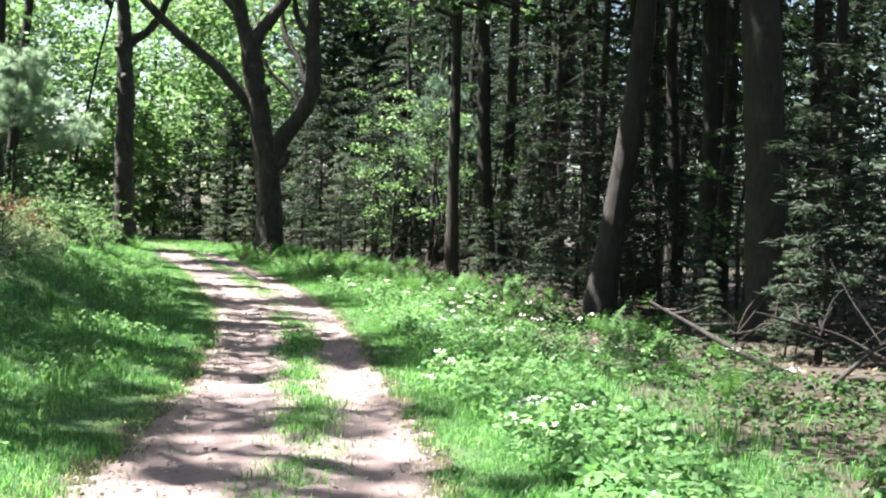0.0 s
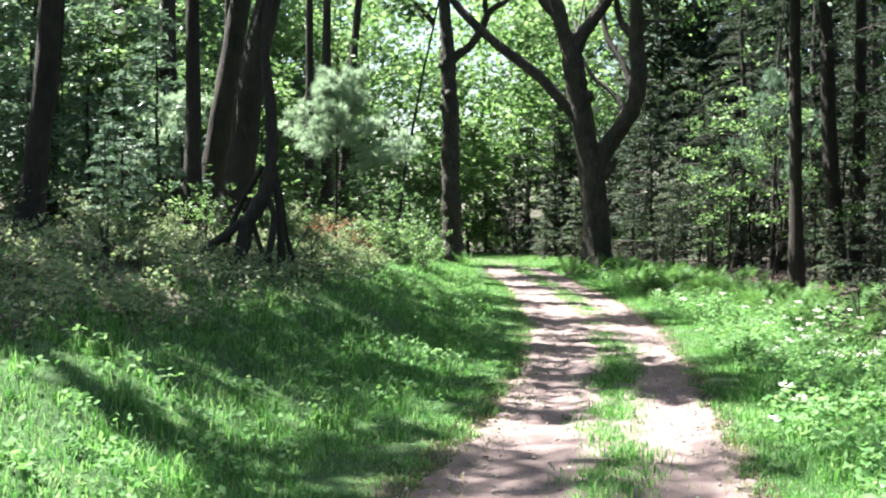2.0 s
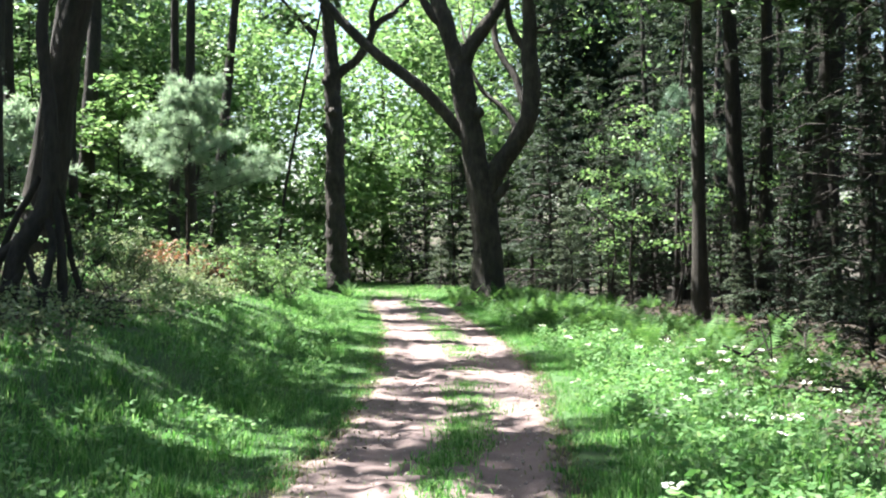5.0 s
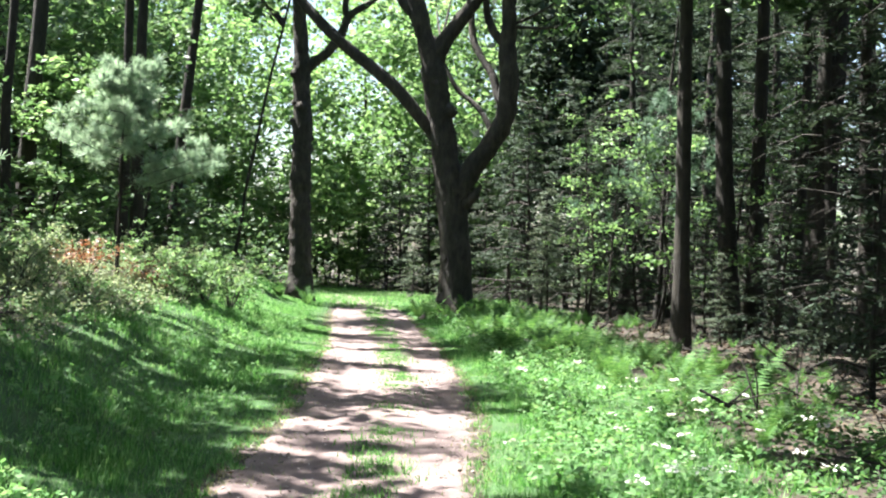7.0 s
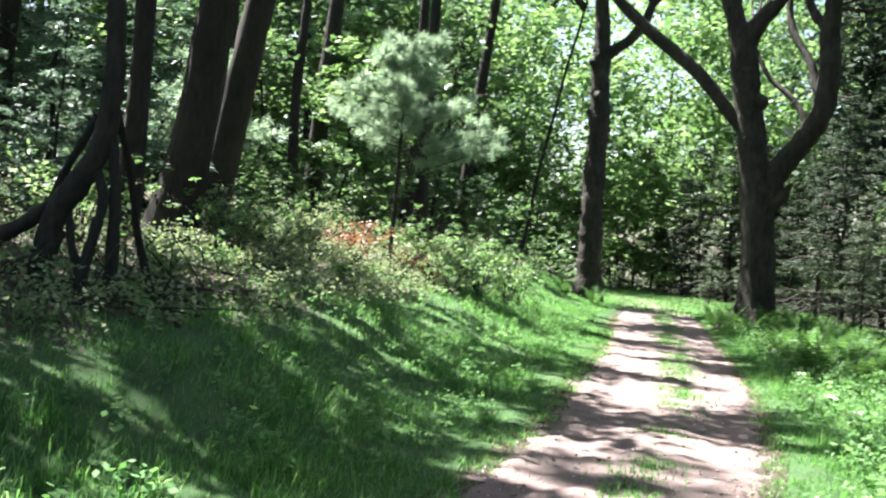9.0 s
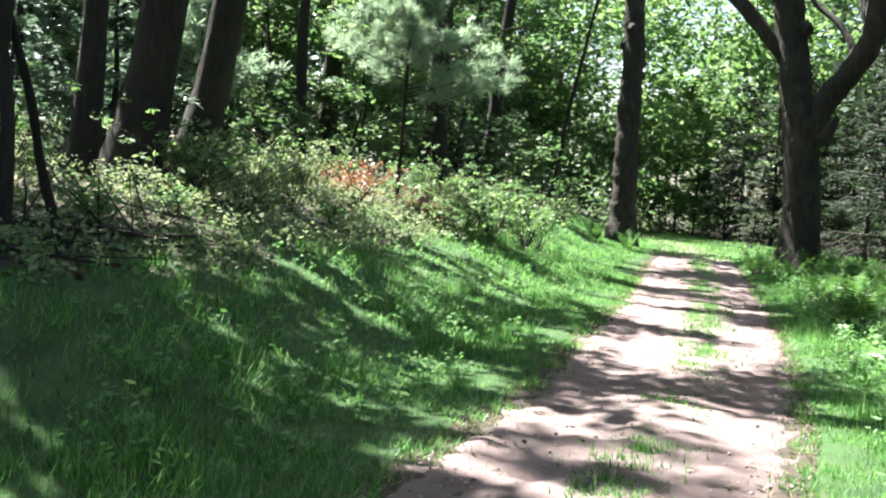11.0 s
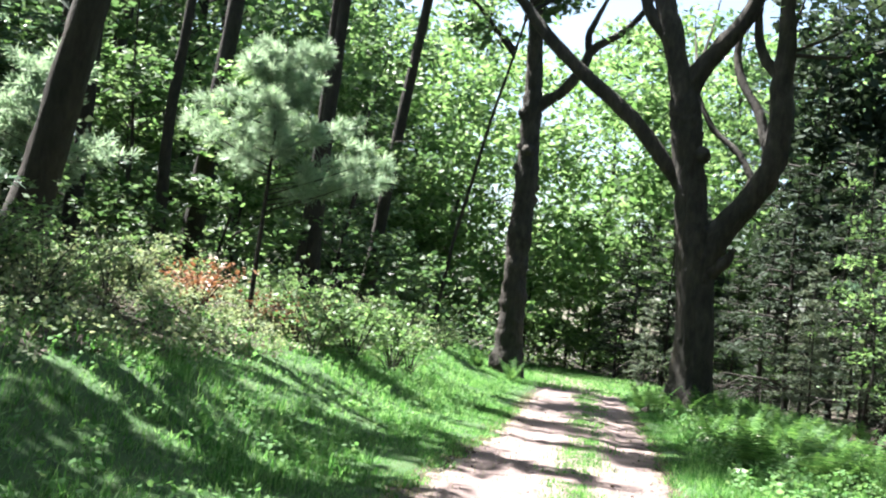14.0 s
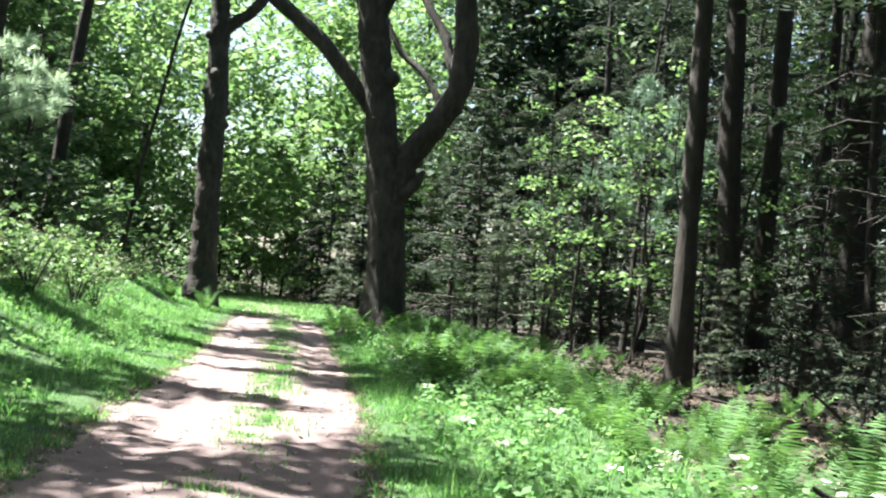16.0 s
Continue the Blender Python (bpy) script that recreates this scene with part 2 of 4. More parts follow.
# ---------------------------------------------------------------- ground and path
def ground_sheet():
    def line(a, b, fine_a, fine_b, step, far):
        mid = np.arange(fine_a, fine_b + step, step)
        lo = fine_a - np.geomspace(step, fine_a - a, far)
        hi = mid[-1] + np.geomspace(step, b - mid[-1], far)
        return np.concatenate([lo[::-1], mid, hi])

    xs = line(-2500, 2500, -15, 8, 0.25, 40)
    ys = line(-2500, 2500, 2, 62, 0.35, 40)
    X, Y = np.meshgrid(xs, ys)
    Z = ground_z(X, Y)
    w = (X - left_edge(Y)) / (right_edge(Y) - left_edge(Y))
    Z = Z - 0.03 * np.clip(1 - np.abs(w - 0.5) * 2, 0, 0.3) / 0.3
    n, m = X.shape
    idx = np.arange(n * m).reshape(n, m)
    f = np.stack([idx[:-1, :-1], idx[:-1, 1:], idx[1:, 1:], idx[1:, :-1]], -1).reshape(-1, 4)
    ob = new("ground", mesh_of("ground", np.stack([X, Y, Z], -1).reshape(-1, 3), f, [M_SOIL], smooth=True))
    tagged(ob, "dark forest soil under grass and leaf litter", "ground", kind="structure")


def path_strip():
    ys = np.concatenate([np.arange(-12, 3, 0.5), np.arange(3, 30, 0.09), np.arange(30, 60, 0.15)])
    us = np.linspace(-0.08, 1.08, 56)
    U, Y = np.meshgrid(us, ys)
    L, R = left_edge(Y), right_edge(Y)
    X = L + U * (R - L)
    ruts = -0.025 * (np.exp(-((U - 0.25) / 0.13) ** 2) + np.exp(-((U - 0.79) / 0.1) ** 2))
    ragged = sum(0.011 * rng.uniform(0.5, 1.2) * np.sin(fx * X + fy * Y + ph) for fx, fy, ph in rng.uniform([-26, -22, 0], [26, 22, 6.3], (22, 3))) * 0.5 + rng.normal(0, 0.003, X.shape)
    edge = np.minimum(U, 1 - U)
    Z = 0.012 + ruts + 0.5 * ragged - 0.07 * np.clip(1 - edge / 0.12, 0, 1.5) + np.clip(1 - edge / 0.15, 0, 1) * 0.7 * ragged
    Z += ground_z(X, Y) * 1.0
    n, m = X.shape
    idx = np.arange(n * m).reshape(n, m)
    f = np.stack([idx[:-1, :-1], idx[:-1, 1:], idx[1:, 1:], idx[1:, :-1]], -1).reshape(-1, 4)
    ob = new("path", mesh_of("path", np.stack([X, Y, Z], -1).reshape(-1, 3), f, [M_PATH], smooth=True))
    tagged(ob, "pinkish packed dirt two-track woodland path", "path", kind="structure")


def turf_strip(side, wide, label):
    """The mat of roots and short blades under the verge's grass."""
    ys = np.concatenate([np.arange(-12, 3, 0.5), np.arange(3, 50, 0.2)])
    us = np.linspace(0, 1, 22)
    U, Y = np.meshgrid(us, ys)
    X = left_edge(Y) + 0.1 - U * wide if side < 0 else right_edge(Y) - 0.1 + U * wide
    ragged = 0.012 * wave(X, Y, 3.1, 1.0) + 0.01 * wave(X, Y, 7.3, 2.0) + 0.008 * wave(X, Y, 15.0) + rng.normal(0, 0.006, X.shape)
    edge = np.minimum(U * 7, 1 - U)
    Z = ground_z(X, Y) + 0.016 + ragged * 0.6 - 0.075 * np.clip(1 - edge / 0.3, 0, 1) + np.clip(1 - edge / 0.35, 0, 1) * ragged
    n, m = X.shape
    idx = np.arange(n * m).reshape(n, m)
    f = np.stack([idx[:-1, :-1], idx[:-1, 1:], idx[1:, 1:], idx[1:, :-1]], -1).reshape(-1, 4)
    if side < 0:
        f = f[:, ::-1]
    tagged(new("turf", mesh_of("turf", np.stack([X, Y, Z], -1).reshape(-1, 3), f, [M_TURF], smooth=True)), label, "turf", kind="structure")


ground_sheet()
path_strip()
turf_strip(-1, 3.9, "green turf of the verge at the foot of the bank")
turf_strip(1, 2.9, "green turf of the sunny verge")


def blades(x, y, height, width, mat, name, label, lean=0.5, wither=None):
    n = len(x)
    z = ground_z(x, y) - 0.01
    a = rng.uniform(0, 2 * np.pi, n)
    d = np.stack([np.cos(a), np.sin(a), 0 * a], 1)
    s = np.stack([-np.sin(a), np.cos(a), 0 * a], 1)
    h = (height * rng.uniform(0.5, 1.25, n))[:, None]
    w = (width * rng.uniform(0.7, 1.3, n))[:, None]
    k = (lean * rng.uniform(0.1, 1.0, n))[:, None]
    o = np.stack([x, y, z], 1)
    up = np.array([0, 0, 1.0])
    tip = o + up * h * (1 - 0.3 * k) + d * h * k
    knee = o + up * h * 0.6 + d * h * k * 0.35
    near = y < 15
    v = np.stack([o - s * w * 0.5, o + s * w * 0.5, knee + s * w * 0.4, knee - s * w * 0.4, tip], 1)[near].reshape(-1, 3)
    u = np.stack([o - s * w * 0.6, o + s * w * 0.6, tip], 1)[~near].reshape(-1, 3)
    b = 5 * np.arange(near.sum())[:, None]
    quads, tris = b + [0, 1, 2, 3], np.vstack([b + [3, 2, 4], len(v) + np.arange(len(u)).reshape(-1, 3)])
    ob = new(name, mesh_of(name, np.vstack([v, u]), [quads, tris], [mat]))
    tagged(ob, label, "grass", kind="stuff")


def scatter(n, y0, y1, power=1.0):
    """Places with more of them near y0."""
    return y0 + (y1 - y0) * rng.uniform(0, 1, n) ** power


def tufted(x, y, lo, hi):
    """Uneven height, in tufts."""
    k = 0.5 + 0.25 * wave(x, y, 2.1) + 0.22 * wave(x, y, 6.3, 1.0) + 0.2 * wave(x, y, 0.7, 3.0)
    return lo + (hi - lo) * np.clip(k, 0, 1.2)


def grow_grass():
    # left verge, up the foot of the bank
    y = scatter(138000, 4.2, 50, 1.5)
    d = rng.gamma(2.0, 1.15, len(y)) - 0.1
    x = left_edge(y) - d + 0.12 * wave(0 * y, y, 5.0)
    keep = (d < 6.0) & (rng.uniform(0, 1, len(y)) < np.clip(1.2 - d / 6.0, 0.1, 1))
    x, y, d = x[keep], y[keep], d[keep]
    tall = tufted(x, y, 0.07, 0.18) * np.clip(0.35 + d / 1.0, 0.3, 1)
    blades(x, y, tall, 0.005 + 0.0003 * y, M_GRASS, "grass", "lush green grass along the verge beside the path", 1.1)
    # short dense blades where the verges meet the path
    y = scatter(46000, 5, 34, 1.2)
    left = rng.uniform(0, 1, len(y)) < 0.65
    d = rng.gamma(1.6, 0.35, len(y)) - 0.12
    x = np.where(left, left_edge(y) - d, right_edge(y) + d) + 0.1 * wave(0 * y, y, 6.0, 1.0)
    blades(x, y, tufted(x, y, 0.04, 0.11), 0.006 + 0.0003 * y, M_GRASS, "grass", "short ragged grass where the verge meets the path", 1.3)
    # taller tufts standing out of both verges
    n = 420
    ty = scatter(n, 5, 36, 1.3)
    left = rng.uniform(0, 1, n) < 0.6
    tx = np.where(left, left_edge(ty) - rng.gamma(2.0, 1.0, n) - 0.2, right_edge(ty) + rng.gamma(2.0, 0.7, n) + 0.2)
    k = 46
    x = np.repeat(tx, k) + rng.normal(0, 0.05, n * k)
    y = np.repeat(ty, k) + rng.normal(0, 0.05, n * k)
    blades(x, y, np.repeat(rng.uniform(0.12, 0.26, n), k), 0.006 + 0.0002 * y, M_GRASS, "grass", "taller tufts of grass in the verges", 0.9)
    # right verge
    y = scatter(112000, 4.2, 46, 1.5)
    d = rng.gamma(1.6, 0.85, len(y)) - 0.08
    x = right_edge(y) + d + 0.12 * wave(0 * y, y, 4.0, 2.0)
    keep = (d < 1.8 + 0.028 * y + 0.45 * wave(0 * y, y, 1.3, 4.0)) | ((d < 3.8) & (y < 15) & (rng.uniform(0, 1, len(y)) < 0.45))
    x, y, d = x[keep], y[keep], d[keep]
    tall = tufted(x, y, 0.06, 0.17) * np.clip(0.5 + d / 0.8, 0.3, 1)
    blades(x, y, tall, 0.005 + 0.0003 * y, M_GRASS, "grass", "bright green sunlit grass along the verge beside the path", 1.1)
    # crown between the wheel tracks
    y = scatter(30000, 5, 44, 1.3)
    patchy = 0.5 * np.sin(0.53 * y) + 0.5 * np.sin(1.37 * y + 1) + 0.5 * np.sin(3.3 * y + 2) + rng.normal(0, 0.7, len(y))
    w = 0.56 + 0.02 * np.sin(0.9 * y) + 0.02 * np.sin(2.7 * y) + rng.normal(0, 0.06, len(y))
    keep = patchy > np.where(y > 17, -0.65, -0.8)
    y, w = y[keep], w[keep]
    x = left_edge(y) + w * (right_edge(y) - left_edge(y))
    blades(x, y, tufted(x, y, 0.035, 0.13) * np.where(y > 17, 0.75, 1.0), 0.006 + 0.0003 * y, M_GRASS, "grass", "short sparse grass between the two wheel tracks", 1.2)
    # dry straw-coloured fringe at both edges
    y = scatter(22000, 4.5, 40, 1.4)
    side = rng.uniform(0, 1, len(y)) < 0.6
    x = np.where(side, left_edge(y) - rng.normal(0.0, 0.2, len(y)), right_edge(y) + rng.normal(0.0, 0.16, len(y)))
    blades(x, y, 0.05 + 0 * y, 0.007 + 0 * y, M_GRASS_DRY, "dry_grass", "short dry straw-coloured grass at the path's edge", 1.3)
    # thinner grass beside the start of the walk
    y = rng.uniform(-11, 4.4, 26000)
    d = rng.gamma(1.8, 0.9, len(y)) - 0.1
    x = np.where(rng.uniform(0, 1, len(y)) < 0.55, left_edge(y) - d, right_edge(y) + np.minimum(d, 2.8))
    blades(x, y, tufted(x, y, 0.06, 0.18), 0.014 + 0 * y, M_GRASS, "grass", "green grass beside the start of the path", 1.1)
    # far meadow where the path bends away
    y = rng.uniform(44, 66, 26000)
    x = -9 + rng.uniform(-1, 1, len(y)) * 6 - (y - 46) * 0.3
    blades(x, y, 0.12 + 0 * y, 0.03 + 0 * y, M_GRASS, "grass", "sunlit grass where the path bends away", 1.2)


grow_grass()

# ---------------------------------------------------------------- trees


def tall_tree_meshes(seed, height=19.0, r0=0.2, low=4.5, n_leaf=3000, leaf=0.33):
    """A straight forest tree: trunk with limbs, and a loose crown of leaf clumps."""
    rg = np.random.default_rng(seed)
    w = Wood(seed)
    zs = np.linspace(-0.3, height, 9)
    bend = np.cumsum(rg.normal(0, 0.12, (9, 2)), 0)
    bend -= bend[0]
    spine = np.column_stack([bend, zs])
    rad = r0 * np.interp(zs, [-0.3, 0.3, 3, height], [1.5, 1.12, 0.9, 0.12])
    w.tube(spine, rad, 10, 0.04, 4)
    anchors = []
    for k in range(26):
        z = low + (height - low) * (k + rg.uniform(0, 1)) / 26
        a = k * 2.4 + rg.uniform(-0.4, 0.4)
        L = (height - z) * 0.28 + rg.uniform(0.8, 2.0)
        base = np.array([np.interp(z, zs, spine[:, 0]), np.interp(z, zs, spine[:, 1]), z])
        out = np.array([np.cos(a), np.sin(a), 0])
        p = [base, base + out * L * 0.5 + [0, 0, L * 0.3], base + out * L + [0, 0, L * rg.uniform(0.35, 0.7)]]
        w.tube(p, [0.03 + 0.004 * L, 0.02, 0.006], 5)
        for u in np.linspace(0.35, 1, 4):
            anchors.append(base + out * L * u + [0, 0, L * 0.5 * u] + rg.normal(0, 0.35, 3))
    pts = clump_points(anchors, rg.uniform(0.6, 1.2, len(anchors)), max(1, n_leaf // len(anchors)), rg, 0.7)
    v, f = leaves(pts, leaf, rg, 0.45)
    return w, v, f


def tree(name, at, wood, crown, label, category="tree", group="", turn=0.0, size=1.0, tilt=(0, 0)):
    ob = thing(name, at, label, category, group)
    ob.matrix_basis = pose(at[0], at[1], at[2], tilt[0], tilt[1], turn) @ Matrix.Scale(size, 4)
    part("trunk", wood, ob)
    if crown:
        part("crown", crown, ob)
    return ob


def place_copies(first, spots, rg, smin=0.8, smax=1.2, lean=3.0):
    for x, y in spots:
        c = copy_thing(first, pose(x, y, gz(x, y) - 0.05, rg.uniform(-lean, lean), rg.uniform(-lean, lean), rg.uniform(0, 360)))
        k = rg.uniform(smin, smax)
        c.scale = (k, k, k * rg.uniform(0.92, 1.1))


def understory_meshes(seed, height=6.0, n_leaf=4800, leaf=0.19, low=0.5, spread=0.45):
    rg = np.random.default_rng(seed)
    w = Wood(seed)
    zs = np.linspace(-0.2, height, 6)
    bend = np.cumsum(rg.normal(0, 0.12, (6, 2)), 0)
    bend -= bend[0]
    spine = np.column_stack([bend, zs])
    w.tube(spine, np.linspace(0.06, 0.01, 6) * height / 6, 6, 0.03)
    anchors = []
    for k in range(24):
        z = low + (height - low) * rg.uniform(0, 1)
        a = rg.uniform(0, 2 * np.pi)
        L = spread * (height - z) * 0.7 + rg.uniform(0.3, 0.9)
        base = np.array([np.interp(z, zs, spine[:, 0]), np.interp(z, zs, spine[:, 1]), z])
        out = np.array([np.cos(a), np.sin(a), 0])
        w.tube([base, base + out * L * 0.5 + [0, 0, L * 0.25], base + out * L + [0, 0, L * 0.3]], [0.018, 0.012, 0.004], 4)
        for u in np.linspace(0.4, 1, 3):
            anchors.append(base + out * L * u + [0, 0, L * 0.3 * u] + rg.normal(0, 0.12, 3))
    pts = clump_points(anchors, rg.uniform(0.25, 0.6, len(anchors)), max(1, n_leaf // len(anchors)), rg, 0.45)
    v, f = leaves(pts, leaf, rg, 0.7)
    return w, v, f


def hemlock_meshes(seed, height=15.0, r0=0.17, low=1.2, n_branch=64, bare=4.6, spray=0.215, dens=60):
    """A dark conifer: drooping boughs with flat sprays, the lowest boughs dead and bare."""
    rg = np.random.default_rng(seed)
    w, bw = Wood(seed), Wood(seed + 1)
    zs = np.linspace(-0.3, height, 7)
    spine = np.column_stack([np.cumsum(rg.normal(0, 0.06, (7, 2)), 0), zs])
    w.tube(spine, r0 * np.interp(zs, [-0.3, 0.4, height], [1.4, 1.0, 0.08]), 8, 0.04, 3)
    V, F, n = [], [], 0
    for k in range(n_branch):
        z = low + (height - low) * (k / n_branch) ** 1.1 + rg.uniform(-0.15, 0.15)
        a = k * 2.399 + rg.uniform(-0.5, 0.5)
        L = min(3.0, 0.35 + (height - z) * 0.24) * rg.uniform(0.7, 1.15)
        base = np.array([np.interp(z, zs, spine[:, 0]), np.interp(z, zs, spine[:, 1]), z])
        out, side = np.array([np.cos(a), np.sin(a), 0]), np.array([-np.sin(a), np.cos(a), 0])
        tip = base + out * L + [0, 0, L * rg.uniform(-0.35, 0.05)]
        mid = base + out * L * 0.55 + [0, 0, L * 0.08]
        bw.tube([base, mid, tip], [0.022, 0.014, 0.004], 4, 0, 2)
        dead = z < bare and rg.uniform() < 0.6
        m = 9 if dead else int(dens * L)
        if dead:
            for _ in range(7):
                u = rg.uniform(0.2, 0.9)
                q = base + (tip - base) * u
                bw.tube([q, q + side * rg.uniform(-0.7, 0.7) + out * 0.3 + [0, 0, rg.uniform(-0.3, 0.1)]], [0.008, 0.002], 3, 0, 1)
        u = rg.uniform(0.12, 1.0, m)
        c = base + (1 - u)[:, None] ** 2 * 0 + 2 * (u * (1 - u))[:, None] * (mid - base) + (u**2)[:, None] * (tip - base)
        c = c + side * (rg.normal(0, 0.22, m) * L * (1.05 - u))[:, None] + rg.normal(0, 0.03, (m, 3))
        v, f = leaves(c, spray, rg, 0.7, 4.4)
        V.append(v)
        F.append(f + n)
        n += len(v)
    return w, bw, np.concatenate(V), np.concatenate(F)


rg = np.random.default_rng(21)
unders = []
TALL_SPOTS = [[(-25, 43), (-27.5, 41), (-30, 54), (-29, 47), (-31, 60), (-13, 73), (-18, 92), (-16.5, 78), (-20.5, 84), (-26.5, 73), (-9, 76), (-7, 80), (-34, 72), (-28, 34), (3, 66)],
              [(-26.5, 31), (-25.5, 50), (-30, 38), (-33, 51), (-13.5, 81), (-29, 66), (-33, 73), (-11, 84), (-36, 62), (-2, 78), (-38, 80)],
              [(-18.5, 18), (-20, 13), (-22, 14), (-33, 38), (-36, 50), (-5, 86), (-16, 90), (-34, 88), (6, 72), (-9.5, -6), (8.5, -3.5), (-12, -1.5), (10, -9), (-16, 3)]]
for k in range(3):
    w, v, f = tall_tree_meshes(100 + k)
    (x, y) = TALL_SPOTS[k][0]
    t = tree("broadleaf_tree", (x, y, gz(x, y) - 0.05), w.mesh("trunk", M_BARK), mesh_of("crown", v, f, [M_BROAD if k else M_YOUNG]),
             "tall broadleaf forest tree with dark bark and fresh leaves", group="woodland trees")
    place_copies(t, TALL_SPOTS[k][1:], rg)
UNDER_SPOTS = [[(-17.2, 34.5), (-16.5, 43), (-20.5, 50), (-23, 57), (-19.5, 68), (-20, 45), (-21, 39), (-11, 72), (-19, 73), (-20.5, 33), (-24, 64), (-21.5, 54), (-18.5, 47)],
               [(-16, 37), (-18.5, 41), (-23, 60), (-25, 63), (-25, 56), (-17.5, 30), (-18.5, 36), (-12, 78), (-22, 70), (-24, 44), (-16, 72), (-22, 75), (-22.5, 48)],
               [(-16, 25), (-18, 20), (-14.5, 17), (-20, 26), (-16, 14), (-22, 18)]]
for k in range(3):
    w, v, f = understory_meshes(200 + k, (6.5, 5.0, 7.0)[k], (2700, 2700, 2000)[k], (0.2, 0.21, 0.19)[k])
    (x, y) = UNDER_SPOTS[k][0]
    t = tree("young_tree", (x, y, gz(x, y) - 0.05), w.mesh("trunk", M_BARK), mesh_of("crown", v, f, [(M_BROAD, M_YOUNG, M_BROAD)[k]]),
             "young broadleaf tree with fresh green leaves at the wood's edge", group="understory trees")
    unders.append(t)
    place_copies(t, UNDER_SPOTS[k][1:], rg)
for x, y, k in [(-17.5, 71, 1.45), (-20.5, 76, 1.6), (-23, 80, 1.7), (-14, 75, 1.5), (-28, 70, 1.7), (-25, 67, 1.4), (-10, 78, 1.6), (-30, 80, 1.8)]:
    c = copy_thing(unders[1], pose(x, y, gz(x, y) - 0.05, 0, 0, 47 * y))
    c.scale = (k, k, k)


def maple_meshes(seed, height=7.0, n_branch=13, low=0.25):
    """A thin understory maple: few level branches, each with a flat, open fan of leaves."""
    rg = np.random.default_rng(seed)
    w = Wood(seed)
    zs = np.linspace(-0.2, height, 7)
    spine = np.column_stack([np.cumsum(rg.normal(0, 0.13, (7, 2)), 0), zs])
    w.tube(spine, np.linspace(0.05, 0.008, 7), 6, 0.03)
    pts = []
    for k in range(n_branch):
        z = height * (low + (0.98 - low) * (k + rg.uniform(0, 1)) / n_branch)
        a = k * 2.4 + rg.uniform(-0.6, 0.6)
        L = rg.uniform(0.5, 1.0) * (0.5 + 1.5 * (1 - z / height) ** 0.6)
        base = np.array([np.interp(z, zs, spine[:, 0]), np.interp(z, zs, spine[:, 1]), z])
        out, side = np.array([np.cos(a), np.sin(a), 0]), np.array([-np.sin(a), np.cos(a), 0])
        tip = base + out * L + [0, 0, rg.uniform(-0.1, 0.35) * L]
        w.tube([base, (base + tip) / 2 + [0, 0, 0.06 * L], tip], [0.012, 0.008, 0.003], 4, 0, 2)
        m = int(44 * L) + 10
        u = rg.uniform(0.25, 1.05, m)
        q = base + (tip - base) * u[:, None] + side * (rg.normal(0, 0.3, m) * L * (1.1 - 0.6 * u))[:, None]
        pts.append(q + rg.normal(0, 1, (m, 3)) * [0.07, 0.07, 0.1] - np.array([0, 0, 0.14]) * (u**2)[:, None])
    v, f = leaves(np.concatenate(pts), 0.125, rg, 0.6, 1.3)
    return w, v, f


MAPLE_SPOTS = [[(-1.9, 43.5), (0.4, 41.0), (2.2, 37.0), (-3.4, 47)], [(-0.7, 40.6), (1.5, 38.4), (-2.8, 44.6), (4.8, 20.6)]]
for k in range(2):
    w, v, f = maple_meshes(250 + k, (7.0, 5.6)[k])
    (x, y) = MAPLE_SPOTS[k][0]
    t = tree("maple_sapling", (x, y, gz(x, y) - 0.05), w.mesh("trunk", M_BARK), mesh_of("crown", v, f, [M_YOUNG]),
             "thin young maple with open yellow-green leaf layers before the dark wood", group="maple saplings")
    place_copies(t, MAPLE_SPOTS[k][1:], rg, 0.85, 1.25)
HEM_SPOTS = [[(3.9, 27), (6.5, 22), (2.6, 45), (6, 38), (9, 30), (9.6, 25.4), (-2.5, 62), (-6, 60), (9, 17), (6.5, 9)],
             [(5.2, 32), (8, 26), (4, 49), (7.6, 42), (7.8, 13), (11, 18), (3.8, 33.8)],
             [(2.2, 50), (6.8, 46), (9.5, 22), (-0.5, 49), (-1.5, 55), (-3.6, 57.5), (0.9, 53), (5.8, 27.5), (3.2, 40.5), (-2.2, 51), (8.4, 34), (10, 9)]]
for k in range(3):
    w, bw, v, f = hemlock_meshes(300 + k, (15, 17, 13)[k])
    (x, y) = HEM_SPOTS[k][0]
    t = tree("hemlock_tree", (x, y, gz(x, y) - 0.05), w.mesh("trunk", M_BARK), mesh_of("crown", v, f, [M_HEMLOCK]),
             "dark hemlock with drooping boughs and bare dead lower branches", group="hemlocks of the dark wood")
    tagged(part("branchwork", bw.mesh("branchwork", M_DEAD), t), kind="stuff")
    place_copies(t, HEM_SPOTS[k][1:], rg)


